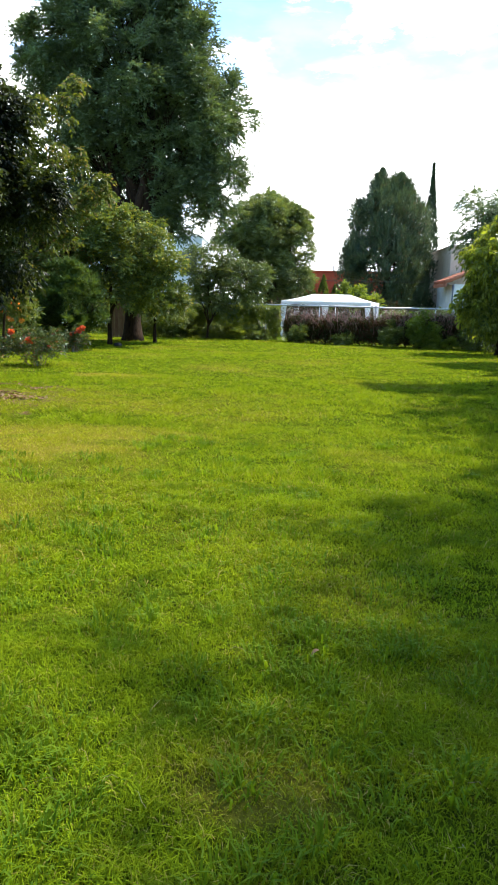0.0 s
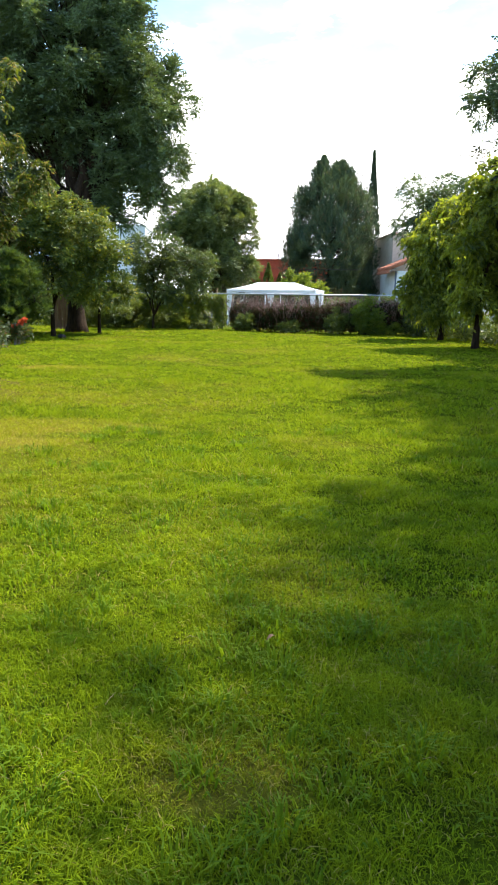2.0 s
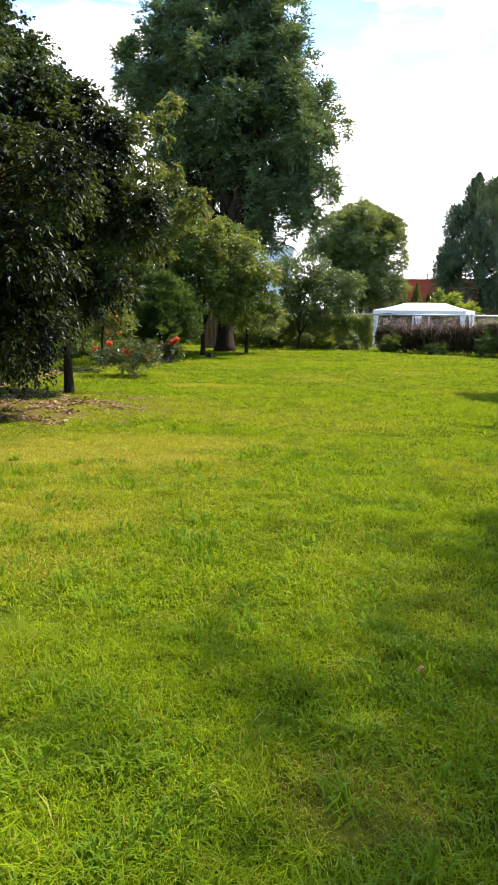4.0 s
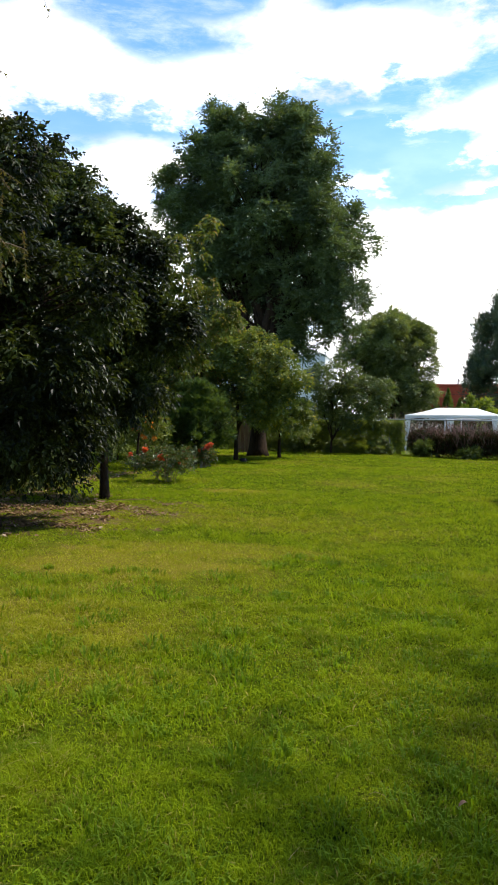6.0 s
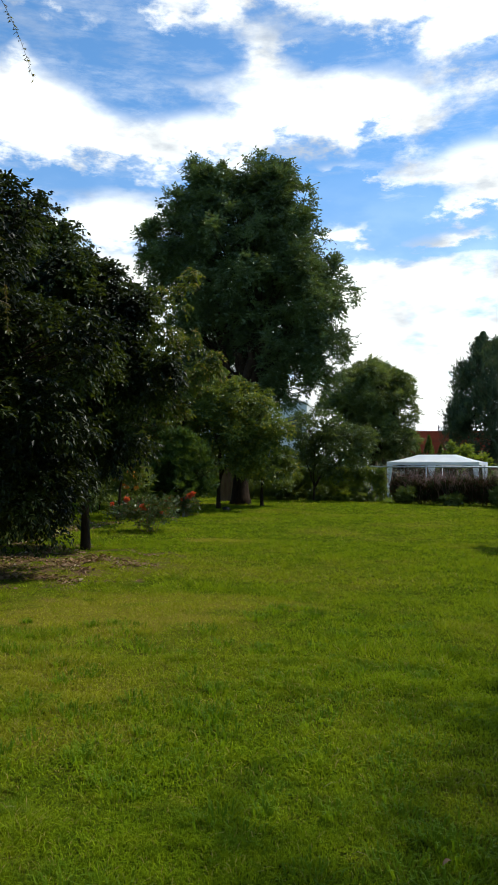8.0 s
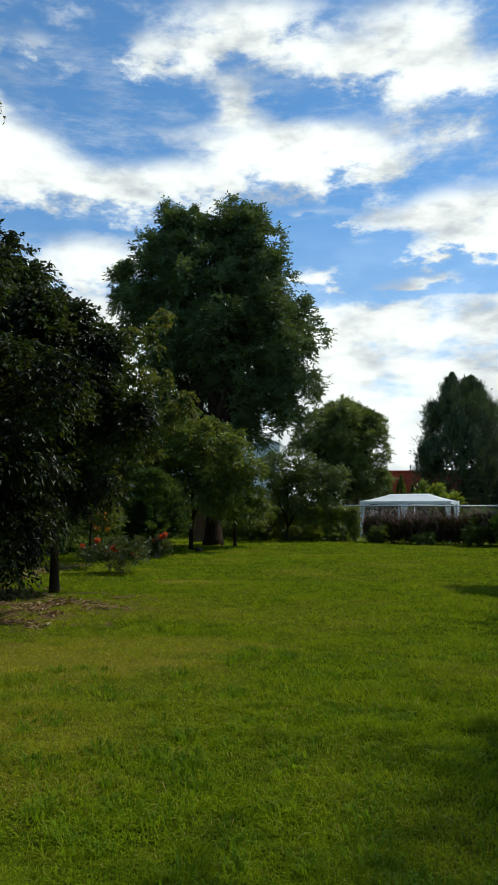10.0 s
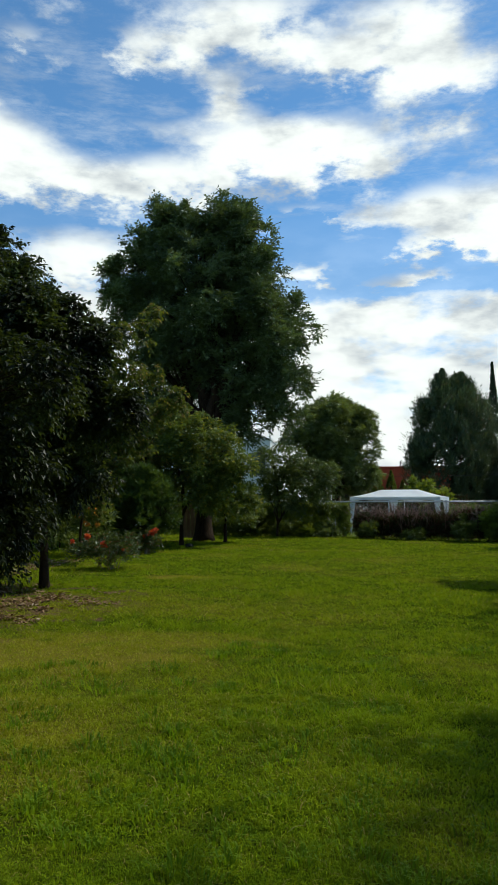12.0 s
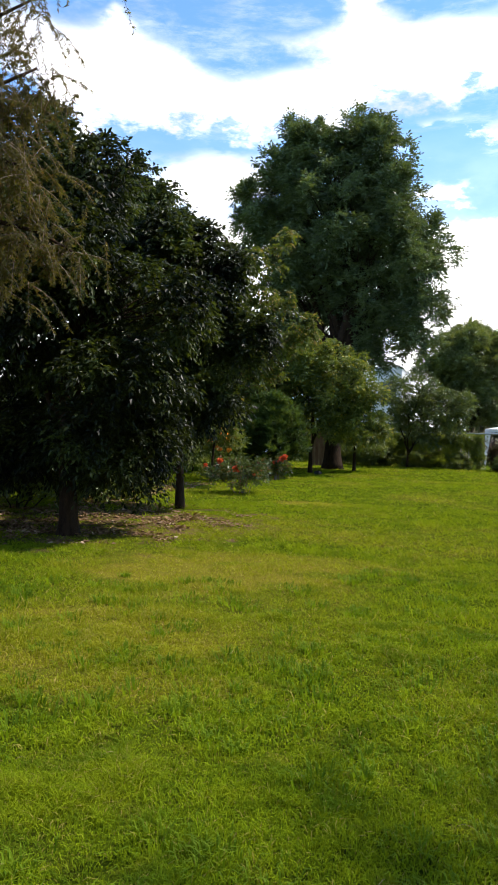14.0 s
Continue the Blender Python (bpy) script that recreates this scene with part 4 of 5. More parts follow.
shrub("garden_shrub", 77, (5.3, 53.0), [(5.0, 53, 2.4, 1.1, 0.9, 0.9), (6.1, 53, 2.0, 0.8, 0.8, 0.7), (4.4, 53, 1.6, 1.0, 0.9, 1.2), (5.8, 53, 1.2, 1.2, 0.9, 1.1)], "large-leaved bright green shrub behind the tent", LEAF_BROAD, 230, 6, 6, 0.4, 0.2, 0.1)
for seed, x0, x1, y, h in ((141, -15, -7.2, 48.0, 4.6), (142, -4.8, -2.4, 48.5, 3.2), (78, -7, -1.5, 47.0, 2.2), (79, 6.8, 10.5, 47.5, 1.7), (80, -0.5, 7.5, 50.4, 2.3)):
    lobes = [(x, y + 0.3 * math.sin(x * 3), h * 0.5, 1.0, 0.8, h * 0.5) for x in np.arange(x0, x1, 0.9)]
    shrub("neighbour_hedge", seed, ((x0 + x1) / 2, y), lobes, "unclipped hedge in the garden behind the fence", LEAF_RED if seed == 80 else LEAF_SHRUB, 60 * len(lobes), 6, 6, 0.35, 0.13, 0.06, category="hedge")

# ---- the big tree and its neighbours ----
tree("ash_tree", 81, (-7.0, 35.0), [(0.0, 0, 1.2), (0.1, 0, 2.6), (0.05, 0, 4.4), (0.2, 0.2, 6.5)], 0.42,
     [(-6.4, 35.0, 16.1, 0.8, 0.9, 1.0), (-5.3, 34.9, 15.4, 0.75, 0.9, 0.95), (-9.6, 35.2, 15.9, 0.4, 0.5, 1.1), (-7.4, 35.1, 15.3, 1.1, 1.3, 1.2), (-8.6, 35.1, 14.6, 1.0, 1.3, 1.1), (-4.7, 34.8, 14.1, 1.15, 1.3, 1.4), (-10.0, 35.2, 13.7, 1.2, 1.4, 1.3), (-7.3, 34.6, 12.8, 2.3, 2.6, 1.9), (-4.0, 34.8, 12.3, 1.25, 1.8, 1.5), (-4.6, 34.6, 11.0, 1.4, 1.8, 1.2),
      (-11.6, 35.2, 13.3, 0.5, 0.6, 0.7), (-11.4, 35.2, 11.9, 0.6, 0.8, 0.7), (-10.0, 35.2, 11.3, 1.6, 1.8, 1.5), (-8.6, 35.0, 10.2, 1.6, 1.9, 1.4), (-6.5, 34.6, 10.1, 2.3, 2.6, 1.7), (-3.4, 34.8, 10.2, 1.25, 1.8, 1.4), (-3.4, 34.8, 8.8, 1.0, 1.5, 1.1), (-3.2, 34.8, 7.4, 0.95, 1.4, 1.0), (-5.4, 35.2, 7.8, 1.7, 2.0, 1.3), (-3.6, 34.8, 5.9, 0.9, 1.2, 0.9),
      (-9.0, 35.6, 8.8, 1.4, 1.6, 1.1), (-4.9, 35.4, 5.4, 0.8, 1.0, 0.8), (-7.4, 36.4, 8.6, 2.0, 1.4, 1.6), (-8.6, 36.4, 6.8, 1.8, 1.3, 1.2), (-8.1, 35.1, 15.8, 0.8, 0.9, 0.9), (-8.9, 35.1, 15.2, 0.8, 0.9, 0.9), (-6.2, 35.8, 6.3, 1.2, 1.2, 0.9)],
     "dark green leaves in upswept tufts", "tall ash tree with a dense dark green crown", LEAF_ASH, BARK, 4400, 8, 7, 0.50, 0.180, 0.070, 0.22, 0.5, limbs=14, inner=0.55, limb_r=0.42, twig_every=6, bough=0.62, dense=2.9)

tree("citrus_tree", 82, (-7.15, 31.0), [(0.05, -0.2, 0.9), (0.25, -0.4, 1.8)], 0.11,
     [(-6.2, 30.2, 4.3, 1.2, 1.3, 0.9), (-5.3, 30.0, 3.9, 0.8, 1.1, 0.9), (-7.4, 30.2, 4.3, 1.0, 1.1, 0.9), (-4.8, 30.0, 3.0, 0.5, 0.8, 0.8), (-5.8, 29.7, 3.1, 1.0, 1.0, 0.6), (-7.2, 29.9, 3.2, 0.9, 0.8, 0.8), (-4.9, 30.0, 2.1, 0.5, 0.6, 0.6), (-6.4, 29.9, 2.2, 0.8, 0.7, 0.5), (-7.6, 29.9, 2.3, 0.7, 0.7, 0.6)],
     "yellow-green leathery leaves", "yellow-green citrus tree on a thin trunk", LEAF_CITRUS, BARK, 720, 6, 7, 0.40, 0.135, 0.07, 0.3, 0.4, limbs=6, bough=0.5, mess=0.9)
tree("citrus_tree", 83, (-5.72, 33.6), [(0.0, 0, 0.7), (0.05, 0, 1.3)], 0.09,
     [(-5.6, 33.2, 2.3, 1.2, 1.0, 1.0), (-4.95, 33.0, 1.7, 0.75, 0.8, 0.7), (-6.3, 33.2, 2.1, 0.9, 0.9, 0.9)],
     "yellow-green leathery leaves", "small citrus tree beside the ash trunk", LEAF_CITRUS, BARK, 260, 6, 6, 0.38, 0.14, 0.06, 0.35, 0.3, limbs=4)
tree("dwarf_pine", 84, (-7.75, 27.0), [(-0.05, 0, 0.4), (-0.2, 0, 0.8)], 0.09,
     [(-7.8, 27, 1.9, 1.2, 1.1, 1.1), (-8.7, 27, 1.5, 0.8, 1.0, 1.0), (-6.75, 26.8, 1.55, 0.65, 0.8, 0.8), (-7.8, 26.7, 0.85, 1.3, 1.0, 0.6), (-7.8, 27, 2.6, 0.7, 0.7, 0.5)],
     "dark green needles in round tufts", "low bushy dark green pine", LEAF_PINE, BARK, 600, 6, 13, 0.17, 0.14, 0.026, -0.2, 0.6, limbs=4, spread=0.9, bough=0.42)
tree("guava_tree", 85, (-3.95, 39.6), [(0.0, 0, 0.5), (0.05, 0, 1.0)], 0.08,
     [(-4.2, 39.5, 3.7, 0.7, 0.9, 0.9), (-3.3, 39.4, 4.1, 0.9, 1.0, 0.7), (-2.3, 39.3, 3.6, 0.8, 1.0, 0.7), (-1.6, 39.2, 3.4, 0.6, 0.9, 0.6), (-3.2, 39.4, 2.8, 1.0, 1.0, 0.6), (-4.6, 39.6, 2.8, 0.5, 0.8, 0.7), (-1.8, 39.2, 2.5, 0.5, 0.7, 0.5), (-3.0, 39.3, 1.9, 0.9, 0.7, 0.5), (-4.4, 39.5, 1.9, 0.5, 0.6, 0.5)],
     "grey-green leaves", "spreading guava tree with a forked trunk", LEAF_GUAVA, BARK, 360, 6, 7, 0.40, 0.15, 0.065, 0.25, 0.5, limbs=7, limb_r=0.35, bough=0.4, mess=0.9)
tree("young_tree", 86, (-8.6, 22.9), [(0.1, 0, 1.2), (0.6, -0.3, 3.2)], 0.05,
     [(-7.13, 22.2, 6.5, 0.44, 0.44, 0.68), (-6.64, 22.2, 5.26, 0.54, 0.54, 0.82), (-6.07, 22.2, 7.58, 0.2, 0.24, 0.44), (-6.47, 22.2, 6.91, 0.24, 0.24, 0.44), (-6.88, 22.2, 3.87, 0.61, 0.61, 0.85), (-5.97, 22.2, 5.68, 0.24, 0.24, 0.37), (-5.38, 22.2, 4.97, 0.41, 0.41, 0.24), (-7.38, 22.2, 5.28, 0.51, 0.51, 0.85), (-6.07, 22.2, 4.21, 0.41, 0.41, 0.34), (-8.3, 22.5, 2.2, 0.7, 0.7, 0.9)],
     "light green drooping leaves", "slender young tree with upright leafy shoots", LEAF_YOUNG, BARK, 270, 5, 7, 0.25, 0.13, 0.065, 0.6, 0.3, limbs=10, bough=0.25, limb_r=0.22, mess=0.9)
tree("fruit_tree", 88, (-11.4, 32.0), [(0.0, 0, 1.4), (-0.2, 0, 3.0)], 0.14,
     [(-11.4, 32, 4.6, 1.5, 1.8, 1.6), (-12.6, 32, 4.4, 1.9, 1.8, 1.8), (-11.6, 32, 5.8, 1.2, 1.5, 0.9)],
     "dull green leaves", "leafy fruit tree at the garden edge", LEAF_GUAVA, BARK, 480, 6, 6, 0.42, 0.17, 0.075, 0.35, 0.3, limbs=3)
tree("fruit_tree", 87, (-9.3, 30.6), [(0.0, 0, 0.9), (0.1, 0, 2.2)], 0.1,
     [(-8.2, 30.6, 4.5, 1.2, 1.2, 0.9), (-9.6, 30.6, 4.5, 1.3, 1.3, 1.1), (-9.0, 30.6, 3.5, 1.5, 1.3, 0.9), (-7.4, 30.7, 5.0, 0.6, 0.7, 0.5), (-8.8, 30.6, 5.4, 0.8, 0.8, 0.4)],
     "olive-green leaves, some turning brown", "open-crowned olive-green fruit tree behind the roses", LEAF_FRUIT, BARK, 420, 6, 6, 0.4, 0.15, 0.065, 0.35, 0.4, limbs=5, bough=0.5)

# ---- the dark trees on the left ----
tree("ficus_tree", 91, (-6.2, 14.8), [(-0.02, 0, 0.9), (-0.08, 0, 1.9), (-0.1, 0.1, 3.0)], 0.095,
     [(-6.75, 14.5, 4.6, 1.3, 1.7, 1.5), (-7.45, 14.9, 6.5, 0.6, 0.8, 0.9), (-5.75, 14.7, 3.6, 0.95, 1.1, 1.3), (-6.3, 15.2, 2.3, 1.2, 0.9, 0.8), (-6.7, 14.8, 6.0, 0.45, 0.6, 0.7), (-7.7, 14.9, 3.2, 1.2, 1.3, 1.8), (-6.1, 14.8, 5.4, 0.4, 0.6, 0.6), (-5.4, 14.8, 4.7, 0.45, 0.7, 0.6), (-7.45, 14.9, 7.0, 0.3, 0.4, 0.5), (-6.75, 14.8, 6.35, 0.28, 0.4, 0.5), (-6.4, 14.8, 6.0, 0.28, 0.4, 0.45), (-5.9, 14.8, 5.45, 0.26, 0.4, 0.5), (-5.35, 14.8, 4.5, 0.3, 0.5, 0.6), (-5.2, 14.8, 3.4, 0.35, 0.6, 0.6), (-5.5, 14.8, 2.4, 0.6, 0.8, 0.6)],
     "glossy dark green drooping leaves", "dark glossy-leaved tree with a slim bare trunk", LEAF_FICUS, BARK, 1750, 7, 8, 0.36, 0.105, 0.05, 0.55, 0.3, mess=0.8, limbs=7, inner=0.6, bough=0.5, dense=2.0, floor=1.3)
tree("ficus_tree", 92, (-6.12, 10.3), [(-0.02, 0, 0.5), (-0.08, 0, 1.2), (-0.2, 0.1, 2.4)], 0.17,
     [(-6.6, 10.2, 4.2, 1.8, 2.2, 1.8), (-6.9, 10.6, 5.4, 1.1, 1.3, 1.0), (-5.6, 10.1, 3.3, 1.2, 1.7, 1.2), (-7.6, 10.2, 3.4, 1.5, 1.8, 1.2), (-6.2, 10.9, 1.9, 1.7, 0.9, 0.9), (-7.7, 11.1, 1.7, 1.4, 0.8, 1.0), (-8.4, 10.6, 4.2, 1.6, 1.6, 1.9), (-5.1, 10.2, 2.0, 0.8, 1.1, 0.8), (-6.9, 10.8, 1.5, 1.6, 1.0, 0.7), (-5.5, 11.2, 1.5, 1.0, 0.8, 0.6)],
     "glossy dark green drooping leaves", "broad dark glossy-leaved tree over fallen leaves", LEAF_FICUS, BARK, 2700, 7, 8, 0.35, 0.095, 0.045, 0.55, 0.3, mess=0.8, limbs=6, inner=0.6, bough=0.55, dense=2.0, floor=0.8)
for seed, x, y, wide, high in ((93, -9.6, 9.0, 1.3, 1.6), (94, -10.2, 11.5, 1.3, 1.9), (102, -8.9, 12.8, 0.9, 1.2), (103, -8.8, 15.6, 1.0, 1.3), (95, -10.3, 14.2, 1.4, 1.8), (96, -10.6, 17.2, 1.3, 1.6), (97, -10.8, 20.5, 1.4, 1.8), (98, -11.0, 24.0, 1.6, 3.2), (99, -11.4, 28.0, 1.8, 4.0), (100, -11.4, 32.0, 1.9, 4.4), (101, -11.0, 36.5, 2.0, 4.2)):
    shrub("boundary_shrub", seed, (x, y), [(x, y, high * 0.5, wide, wide, high * 0.5), (x + 0.3, y + 0.8, high * 0.4, wide * 0.8, wide, high * 0.4), (x - 0.6, y, high * 0.8, wide, wide * 1.2, high * 0.6)], "tangled dark green shrub along the garden edge", LEAF_SHRUB, int(110 * wide * (0.6 + 0.4 * high)), 6, 6, 0.36, 0.14, 0.065)


def build_back_wall():
    """A plain unseen wall, added behind the camera to block low sky light."""
    v, f = box(-16.0, -6.3, -0.2, 13.0, -6.0, 6.6)
    tagged(new("wall_south", mesh("wall_south", v, f, BACK_WALL)), "plain brick-brown wall added out of view behind the camera", "wall", kind="structure")


build_back_wall()


def weeping_tree():
    """Long hanging shoots with tiny leaflets, from limbs that reach out over the lawn."""
    rng = np.random.default_rng(102)
    base = np.array([-7.2, 5.6, 0.0])
    ob = thing("weeping_pepper_tree", base, "weeping tree with olive-brown hanging feathery shoots", "tree")
    part("trunk", tube(base + np.array([(0, 0, -0.2), (0.1, 0, 1.5), (0.0, 0.1, 3.0), (0.2, 0.1, 4.6)]), [0.34, 0.26, 0.22, 0.15], 12, 0.06, rng), BARK, ob, smooth=True)
    tips = [(-4.5, 6.9, 6.6), (-4.7, 7.1, 6.2), (-4.5, 6.8, 4.3), (-4.2, 7.1, 3.5), (-5.2, 7.4, 5.2), (-4.9, 6.9, 3.2), (-5.4, 6.6, 6.8), (-5.3, 7.4, 3.8), (-4.3, 7.0, 7.0), (-5.6, 7.0, 2.9), (-4.6, 7.0, 5.4), (-4.8, 7.0, 4.9)]
    strands, leaves = [], []
    for k, tip in enumerate(tips):
        start = base + np.array([0.1, 0.1, 2.4 + 0.22 * k % 2.2])
        path = bend(start, tip, 0.55, 9, rng, 0.05)
        part("limb", tube(path, np.linspace(0.07, 0.012, 9), 6, 0.05, rng), BARK, ob, smooth=True)
        count = 36 if k == 8 else 85 if k in (0, 1, 6) else 150
        for s in rng.random(count):
            f = 4.2 + s * 3.8
            i = int(f)
            top = path[i] + (path[min(i + 1, 8)] - path[i]) * (f - i) + rng.normal(size=3) * [0.2, 0.25, 0.16]
            drop = (0.3 + 0.6 * rng.random()) if k in (0, 1, 6, 8) else 0.15 + 0.4 * rng.random()
            sway = rng.normal(size=2) * 0.24
            t = np.linspace(0, 1, 6)[:, None]
            line = top + np.concatenate([sway * (t * 1.4 - 0.4 * t * t), -drop * t ** 1.25 + 0.06 * t], 1)
            strands.append(tube(line, [0.0035, 0.003, 0.003, 0.0025, 0.002, 0.0015], 3))
            n = 74
            q = rng.random(n) * 0.95 + 0.05
            p = np.stack([np.interp(q, t[:, 0], line[:, a]) for a in range(3)], 1)
            way = unit(np.c_[rng.normal(size=(n, 2)), -0.6 - 0.5 * rng.random(n)])
            leaves.append(blades(rng, p, way, 0.034 + 0.032 * rng.random(n), 0.010 + 0.006 * rng.random(n), unit(rng.normal(size=(n, 3)))))
    part("shoot_tangle", join(strands), TWIG_DRY, ob, "thin hanging shoots", kind="stuff")
    part("crown", join(leaves), LEAF_WEEP, ob, "tiny olive-brown leaflets")


weeping_tree()


def rose(name, seed, base, wide, high, blooms, label):
    rng = np.random.default_rng(seed)
    x, y = base
    ob = shrub(name, seed, base, [(x, y, high * 0.6, wide, wide * 0.7, high * 0.38), (x - wide * 0.4, y, high * 0.5, wide * 0.6, wide * 0.5, high * 0.35), (x + wide * 0.35, y, high * 0.6, wide * 0.6, wide * 0.5, high * 0.35)],
               label, LEAF_ROSE, int(120 * wide), 5, 6, 0.2, 0.075, 0.045, 0.1, 0.5, 9, TWIG_DRY, "rose bush", 0.011)
    for bx, bz, size in blooms:
        size *= 0.8
        c = np.array([x + bx, y - wide * 0.35, bz])
        n = 40
        way = unit(rng.normal(size=(n, 3)) + [0, -0.2, 0.5])
        p = c + unit(rng.normal(size=(n, 3))) * size * 0.45 * rng.random((n, 1))
        part("bloom", blades(rng, p, way, np.full(n, size * 0.6), np.full(n, size * 0.5), unit(rng.normal(size=(n, 3)) + [0, 0, 0.8]), 0.2), PETAL_RED, ob, "orange-red rose blooms")
        part("cane", tube(bend((x + bx * 0.3, y, 0.1), c, 0.05, 5, rng, 0.02), [0.01, 0.009, 0.008, 0.007, 0.005], 5), TWIG_DRY, ob)
    return ob


rose("rose_bush", 111, (-6.25, 19.2), 0.95, 0.95, [(-0.55, 0.86, 0.19), (-0.12, 0.66, 0.2), (-0.95, 0.75, 0.14), (0.42, 0.55, 0.1)], "rose bush with orange-red blooms on the lawn")
rose("rose_bush", 112, (-7.05, 25.5), 0.4, 0.75, [(0.18, 0.72, 0.26), (0.3, 0.82, 0.2), (-0.1, 0.62, 0.14)], "small rose bush with orange-red blooms beside a stake")
stake = thing("wooden_stake", (-7.1, 25.4, 0), "short grey wooden stake beside the rose", "stake")
part("post", tube([(-7.1, 25.4, -0.1), (-7.09, 25.4, 0.35), (-7.08, 25.4, 0.72)], [0.05, 0.05, 0.045], 8, 0.05, np.random.default_rng(3)), BARK_PALE, stake)

flowering = shrub("flowering_shrub", 113, (-8.5, 23.8), [(-8.5, 23.8, 0.9, 0.7, 0.6, 0.8), (-8.6, 23.8, 1.3, 0.5, 0.5, 0.5)], "green shrub with orange flower heads", LEAF_SHRUB, 90, 6, 6, 0.28, 0.13, 0.05)
rng = np.random.default_rng(114)
for k in range(16):
    c = np.array([-8.5 + rng.normal() * 0.2, 23.4 + rng.normal() * 0.1, 1.05 + 0.7 * rng.random()])
    part("bloom", blades(rng, c + rng.normal(size=(18, 3)) * 0.012, unit(rng.normal(size=(18, 3)) + [0, -0.3, 0.5]), np.full(18, 0.11), np.full(18, 0.06), unit(rng.normal(size=(18, 3)))), PETAL_ORANGE, flowering, "pale orange flower head")

boards = thing("wooden_gate", (-8.1, 38.0, 0), "brown weathered board gate behind the trees", "gate")
for k in range(6):
    x = -8.75 + k * 0.22
    part("board", box(x, 37.95, 0.02, x + 0.205, 37.99, 1.72 + 0.02 * (k % 3), bevel=0.008), WOOD, boards)
for z in (0.4, 1.35):
    part("batten", box(-8.76, 37.99, z, -7.42, 38.03, z + 0.1), WOOD, boards)

# ---- the trees on the right ----
tree("broadleaf_tree", 121, (8.67, 26.2), [(0.02, 0, 0.8), (0.06, 0, 1.7), (0.1, 0, 2.6)], 0.13,
     [(9.2, 26.2, 3.9, 1.35, 1.3, 1.6), (8.7, 26.0, 5.3, 0.7, 0.9, 1.0), (8.1, 26.0, 3.6, 0.7, 0.9, 1.0), (10.2, 26.3, 4.4, 1.4, 1.4, 2.0), (9.0, 26.0, 2.2, 1.1, 1.1, 0.9), (10.4, 26.2, 2.5, 1.2, 1.2, 1.2), (9.9, 26.2, 6.0, 1.0, 1.0, 1.0), (10.2, 24.0, 4.8, 1.3, 1.4, 1.2), (10.0, 22.4, 5.2, 1.2, 1.3, 1.0)],
     "large drooping green leaves", "broad-leaved tree with drooping leaves and a dark trunk", LEAF_DROOP, BARK, 950, 5, 7, 0.42, 0.20, 0.10, 0.85, 0.15, limbs=6, mess=1.3)
tree("broadleaf_tree", 122, (8.98, 31.6), [(0.0, 0, 0.7), (-0.03, 0, 1.4), (0.0, 0, 2.2)], 0.12,
     [(8.6, 31.6, 3.5, 1.1, 1.2, 1.4), (9.0, 31.6, 4.8, 0.9, 1.0, 1.0), (8.1, 31.5, 2.3, 0.8, 0.9, 1.0), (9.5, 31.6, 3.0, 1.1, 1.1, 1.4), (8.7, 31.4, 1.6, 0.9, 0.9, 0.6), (9.9, 31.6, 4.6, 0.8, 0.9, 1.2)],
     "large drooping green leaves", "broad-leaved tree with bright drooping leaves", LEAF_DROOP, BARK, 800, 5, 7, 0.42, 0.20, 0.10, 0.85, 0.15, limbs=6, mess=1.3)
tree("ash_tree", 123, (10.6, 38.4), [(0, 0, 1.5), (0, 0, 3.5)], 0.2,
     [(9.7, 38, 6.4, 1.1, 1.1, 0.9), (10.8, 38.2, 6.6, 1.4, 1.2, 1.1), (9.3, 38, 5.2, 0.8, 0.9, 0.6), (11.4, 38.2, 5.2, 1.4, 1.3, 1.4), (10.4, 38.2, 4.4, 1.3, 1.2, 0.9)],
     "long narrow dark leaflets", "grey-green ash tree behind the broad-leaved trees", LEAF_ASH, BARK, 460, 5, 8, 0.5, 0.24, 0.05, 0.5, 0.4, limbs=5)
tree("tall_tree", 124, (7.3, 15.0), [(0, 0, 1.4), (-0.1, 0, 2.8), (-0.1, 0, 3.8)], 0.18,
     [(7.3, 15, 5.5, 1.3, 1.3, 1.25), (7.65, 15, 6.1, 1.4, 1.4, 1.3), (8.3, 15, 4.8, 1.5, 1.5, 1.3), (7.1, 14.7, 4.6, 1.0, 1.1, 0.7), (7.6, 17.2, 5.4, 1.4, 1.7, 1.2), (8.5, 19.0, 5.0, 1.6, 1.8, 1.3), (7.0, 12.8, 5.6, 1.2, 1.2, 1.0), (8.0, 12.0, 5.8, 1.5, 1.5, 1.2)],
     "small dark leaves", "tall dark-leaved tree beside the lawn", LEAF_FICUS, BARK, 1150, 6, 7, 0.45, 0.11, 0.05, 0.35, 0.35, limbs=5, bough=0.45, loose=0.3)
tree("tall_tree", 126, (8.9, 20.2), [(0, 0, 2.0), (-0.2, 0, 4.0), (-0.4, 0, 5.6)], 0.16,
     [(6.75, 19.5, 7.1, 0.65, 0.8, 0.85), (6.6, 19.5, 6.1, 0.65, 0.8, 0.7), (7.9, 19.5, 7.0, 1.1, 1.0, 1.3), (8.9, 19.9, 5.9, 1.2, 1.2, 1.1)],
     "small grey-green leaves", "tall grey-green tree at the lawn edge", LEAF_ASH, BARK, 620, 6, 7, 0.28, 0.105, 0.048, 0.45, 0.35, limbs=4, bough=0.4, mess=0.8)
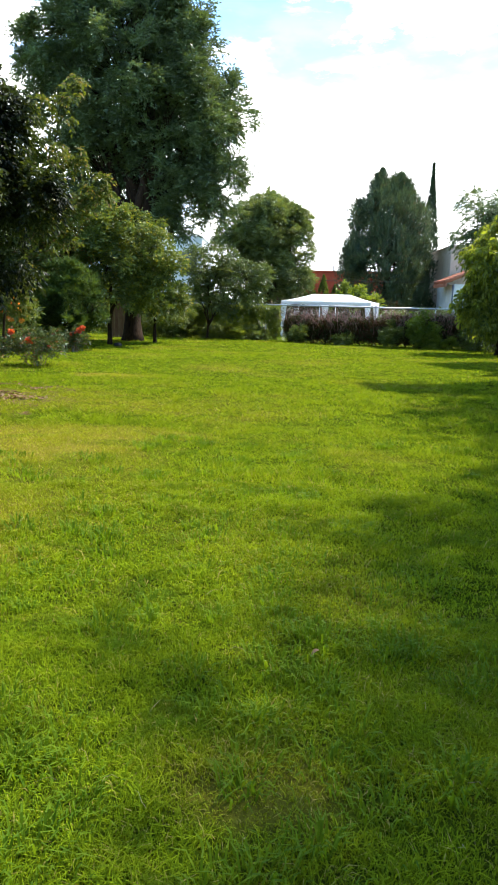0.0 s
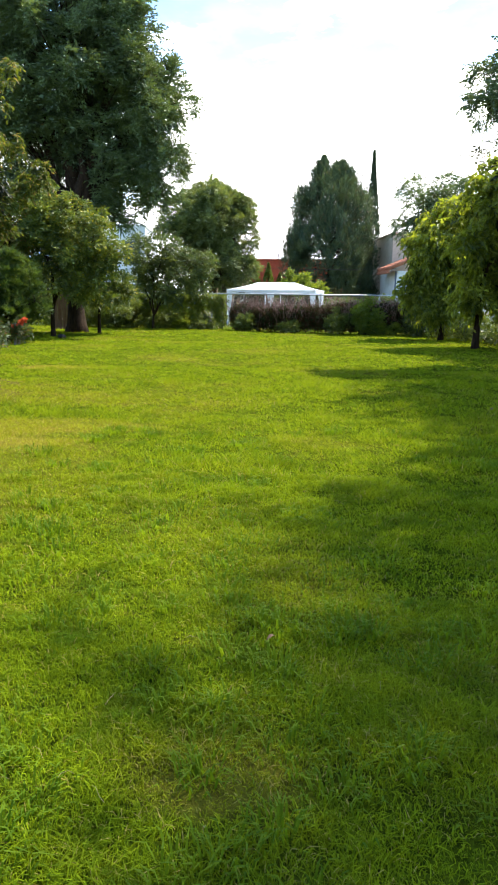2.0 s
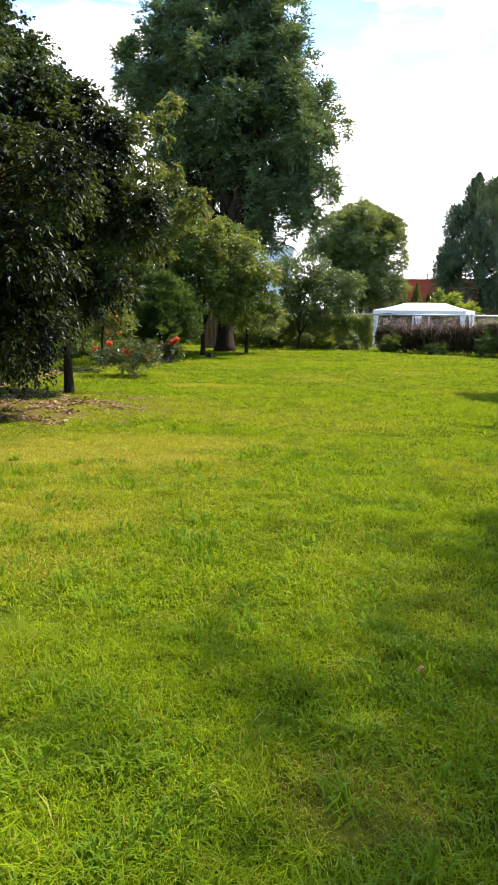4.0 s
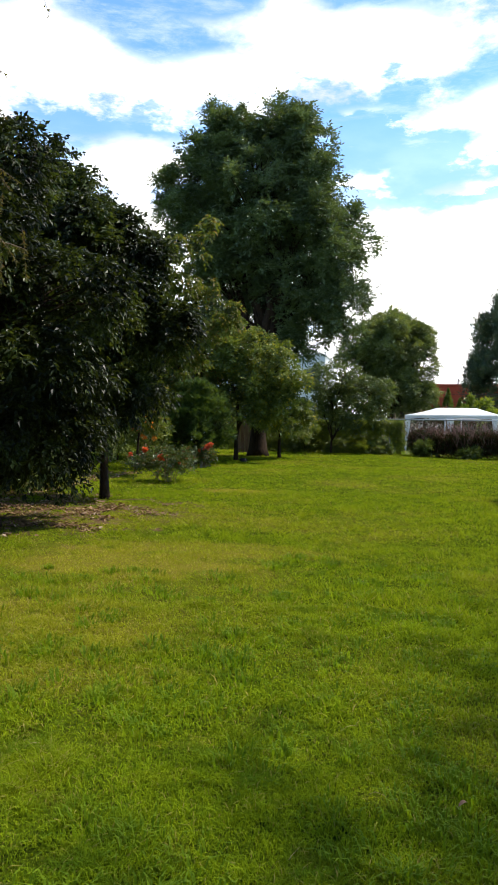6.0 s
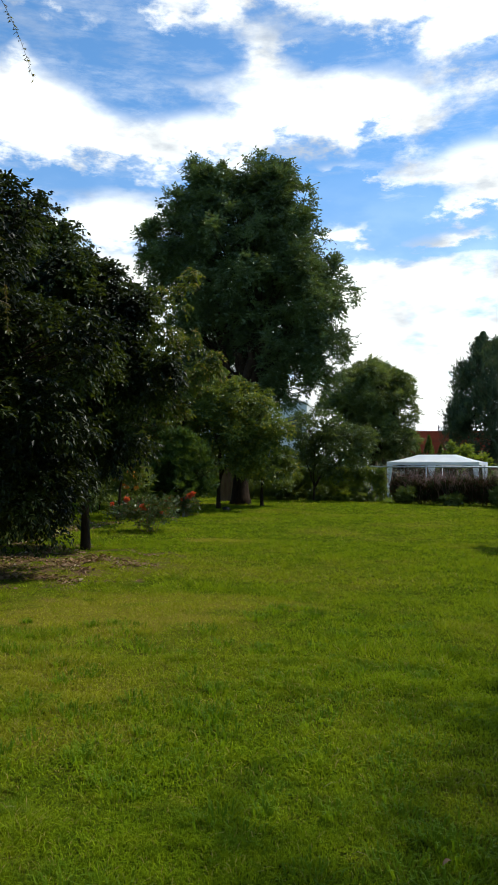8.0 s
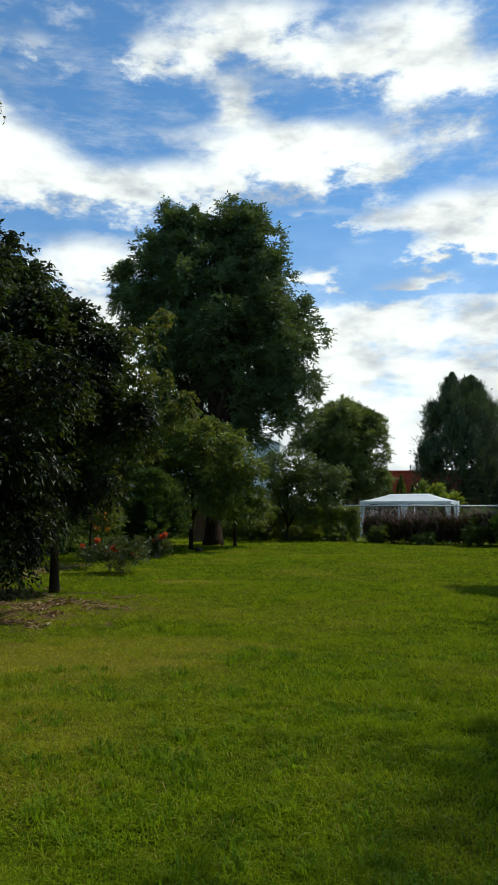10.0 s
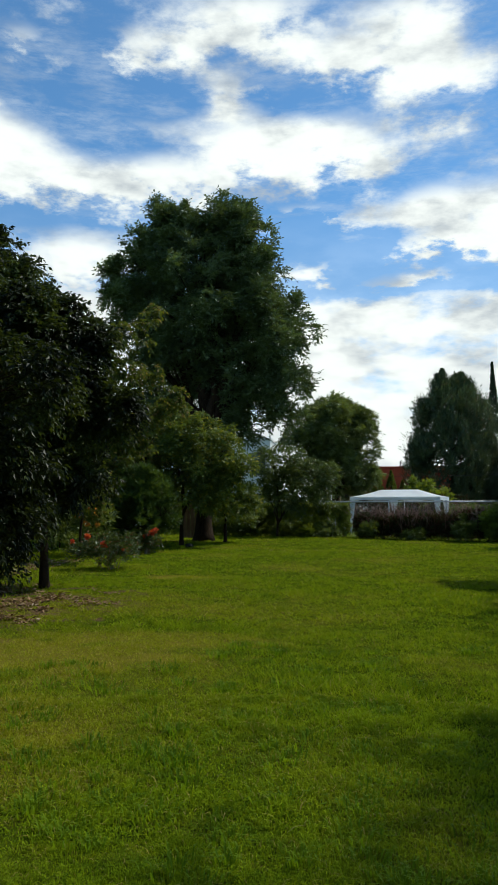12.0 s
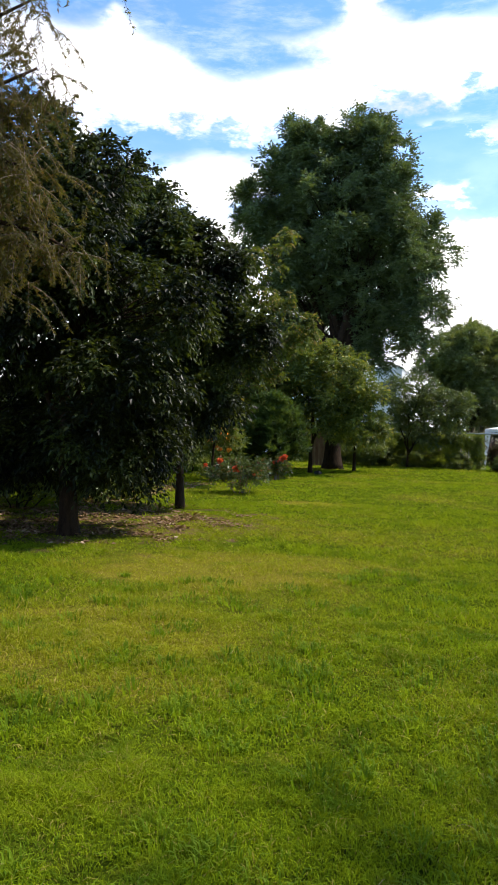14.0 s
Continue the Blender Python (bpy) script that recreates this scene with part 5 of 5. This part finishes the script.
# Added out of view; its crown is laid out to shade the near lawn.
tree("tall_tree", 125, (9.8, 6.0), [(0, 0, 2.4), (-0.1, 0, 4.8), (-0.3, 0, 7.2)], 0.26,
     [(8.3, 5.8, 9.0, 2.4, 2.8, 1.2), (9.3, 9.4, 9.2, 2.2, 2.4, 1.3), (7.3, 3.8, 8.8, 2.1, 2.2, 1.1), (10.0, 4.6, 9.4, 2.6, 2.6, 1.5), (8.4, 1.4, 8.9, 2.6, 2.4, 1.2), (10.2, 11.4, 9.0, 1.8, 1.6, 1.2), (7.7, 7.8, 9.0, 1.5, 1.8, 0.9), (5.9, 4.5, 8.9, 1.6, 1.7, 0.8)],
     "small dark leaves", "unseen tall airy tree added to shade the near lawn", LEAF_FICUS, BARK, 2800, 6, 7, 0.8, 0.135, 0.06, 0.35, 0.35, limbs=6, bough=0.5, loose=0.6)
for seed, x, y, wide, high in ((131, 10.6, 23.5, 0.9, 0.8), (132, 10.7, 25.5, 0.9, 0.85), (133, 10.6, 27.6, 0.9, 0.75), (134, 10.5, 29.8, 1.0, 0.95), (135, 10.3, 32.2, 1.0, 1.1), (136, 9.7, 34.4, 1.0, 1.3), (137, 10.9, 21.0, 1.0, 0.9), (138, 11.2, 18, 1.1, 1.2)):
    shrub("boundary_shrub", seed, (x, y), [(x, y, high * 0.5, wide, wide * 1.3, high * 0.5), (x + 0.3, y - 0.5, high * 0.35, wide * 0.8, wide, high * 0.35)], "low leafy shrub along the lawn edge", LEAF_SHRUB if seed % 2 else LEAF_GUAVA, int(130 * wide), 6, 6, 0.26, 0.1, 0.055)

# ---- small things on the lawn ----


def fallen_leaf(x, y, size, turn, mat, label):
    ob = thing("fallen_leaf", (x, y, 0.0), label, "leaf", "fallen leaves on the lawn")
    n = 7
    s = np.linspace(0, 1, n)
    w = size * 0.22 * np.sin(np.pi * s ** 0.8)
    rows = []
    for k in range(n):
        for side in (-1, 0, 1):
            rows.append((x + (s[k] - 0.5) * size, y + side * w[k], 0.052 + 0.25 * w[k] * abs(side) + 0.02 * math.sin(3 * s[k])))
    i, j = np.meshgrid(np.arange(n - 1), np.arange(2), indexing="ij")
    k = i * 3 + j
    part("blade", (spin(rows, turn, (x, y)), np.stack([k, k + 3, k + 4, k + 1], -1).reshape(-1, 4)), mat, ob, smooth=True)


for x, y, size, turn, label in ((0.295, 3.50, 0.055, 30, "curled dry pale brown leaf on the grass"), (3.94, 11.0, 0.12, 80, "curled dry brown leaf on the grass")):
    fallen_leaf(x, y, size, turn, LEAF_DEAD, label)


def build_stone():
    rng = np.random.default_rng(7)
    bm = bmesh.new()
    bmesh.ops.create_icosphere(bm, subdivisions=2, radius=0.13)
    for v in bm.verts:
        v.co = Vector((v.co.x * 1.3, v.co.y, v.co.z * 0.75)) * (1 + 0.12 * rng.normal())
    me = bpy.data.meshes.new("stone")
    bm.to_mesh(me)
    bm.free()
    me.materials.append(STONE)
    ob = new("stone", me)
    ob.location = (-6.57, 29.9, 0.06)
    tagged(ob, "small dark stone on the shaded lawn", "stone")


build_stone()
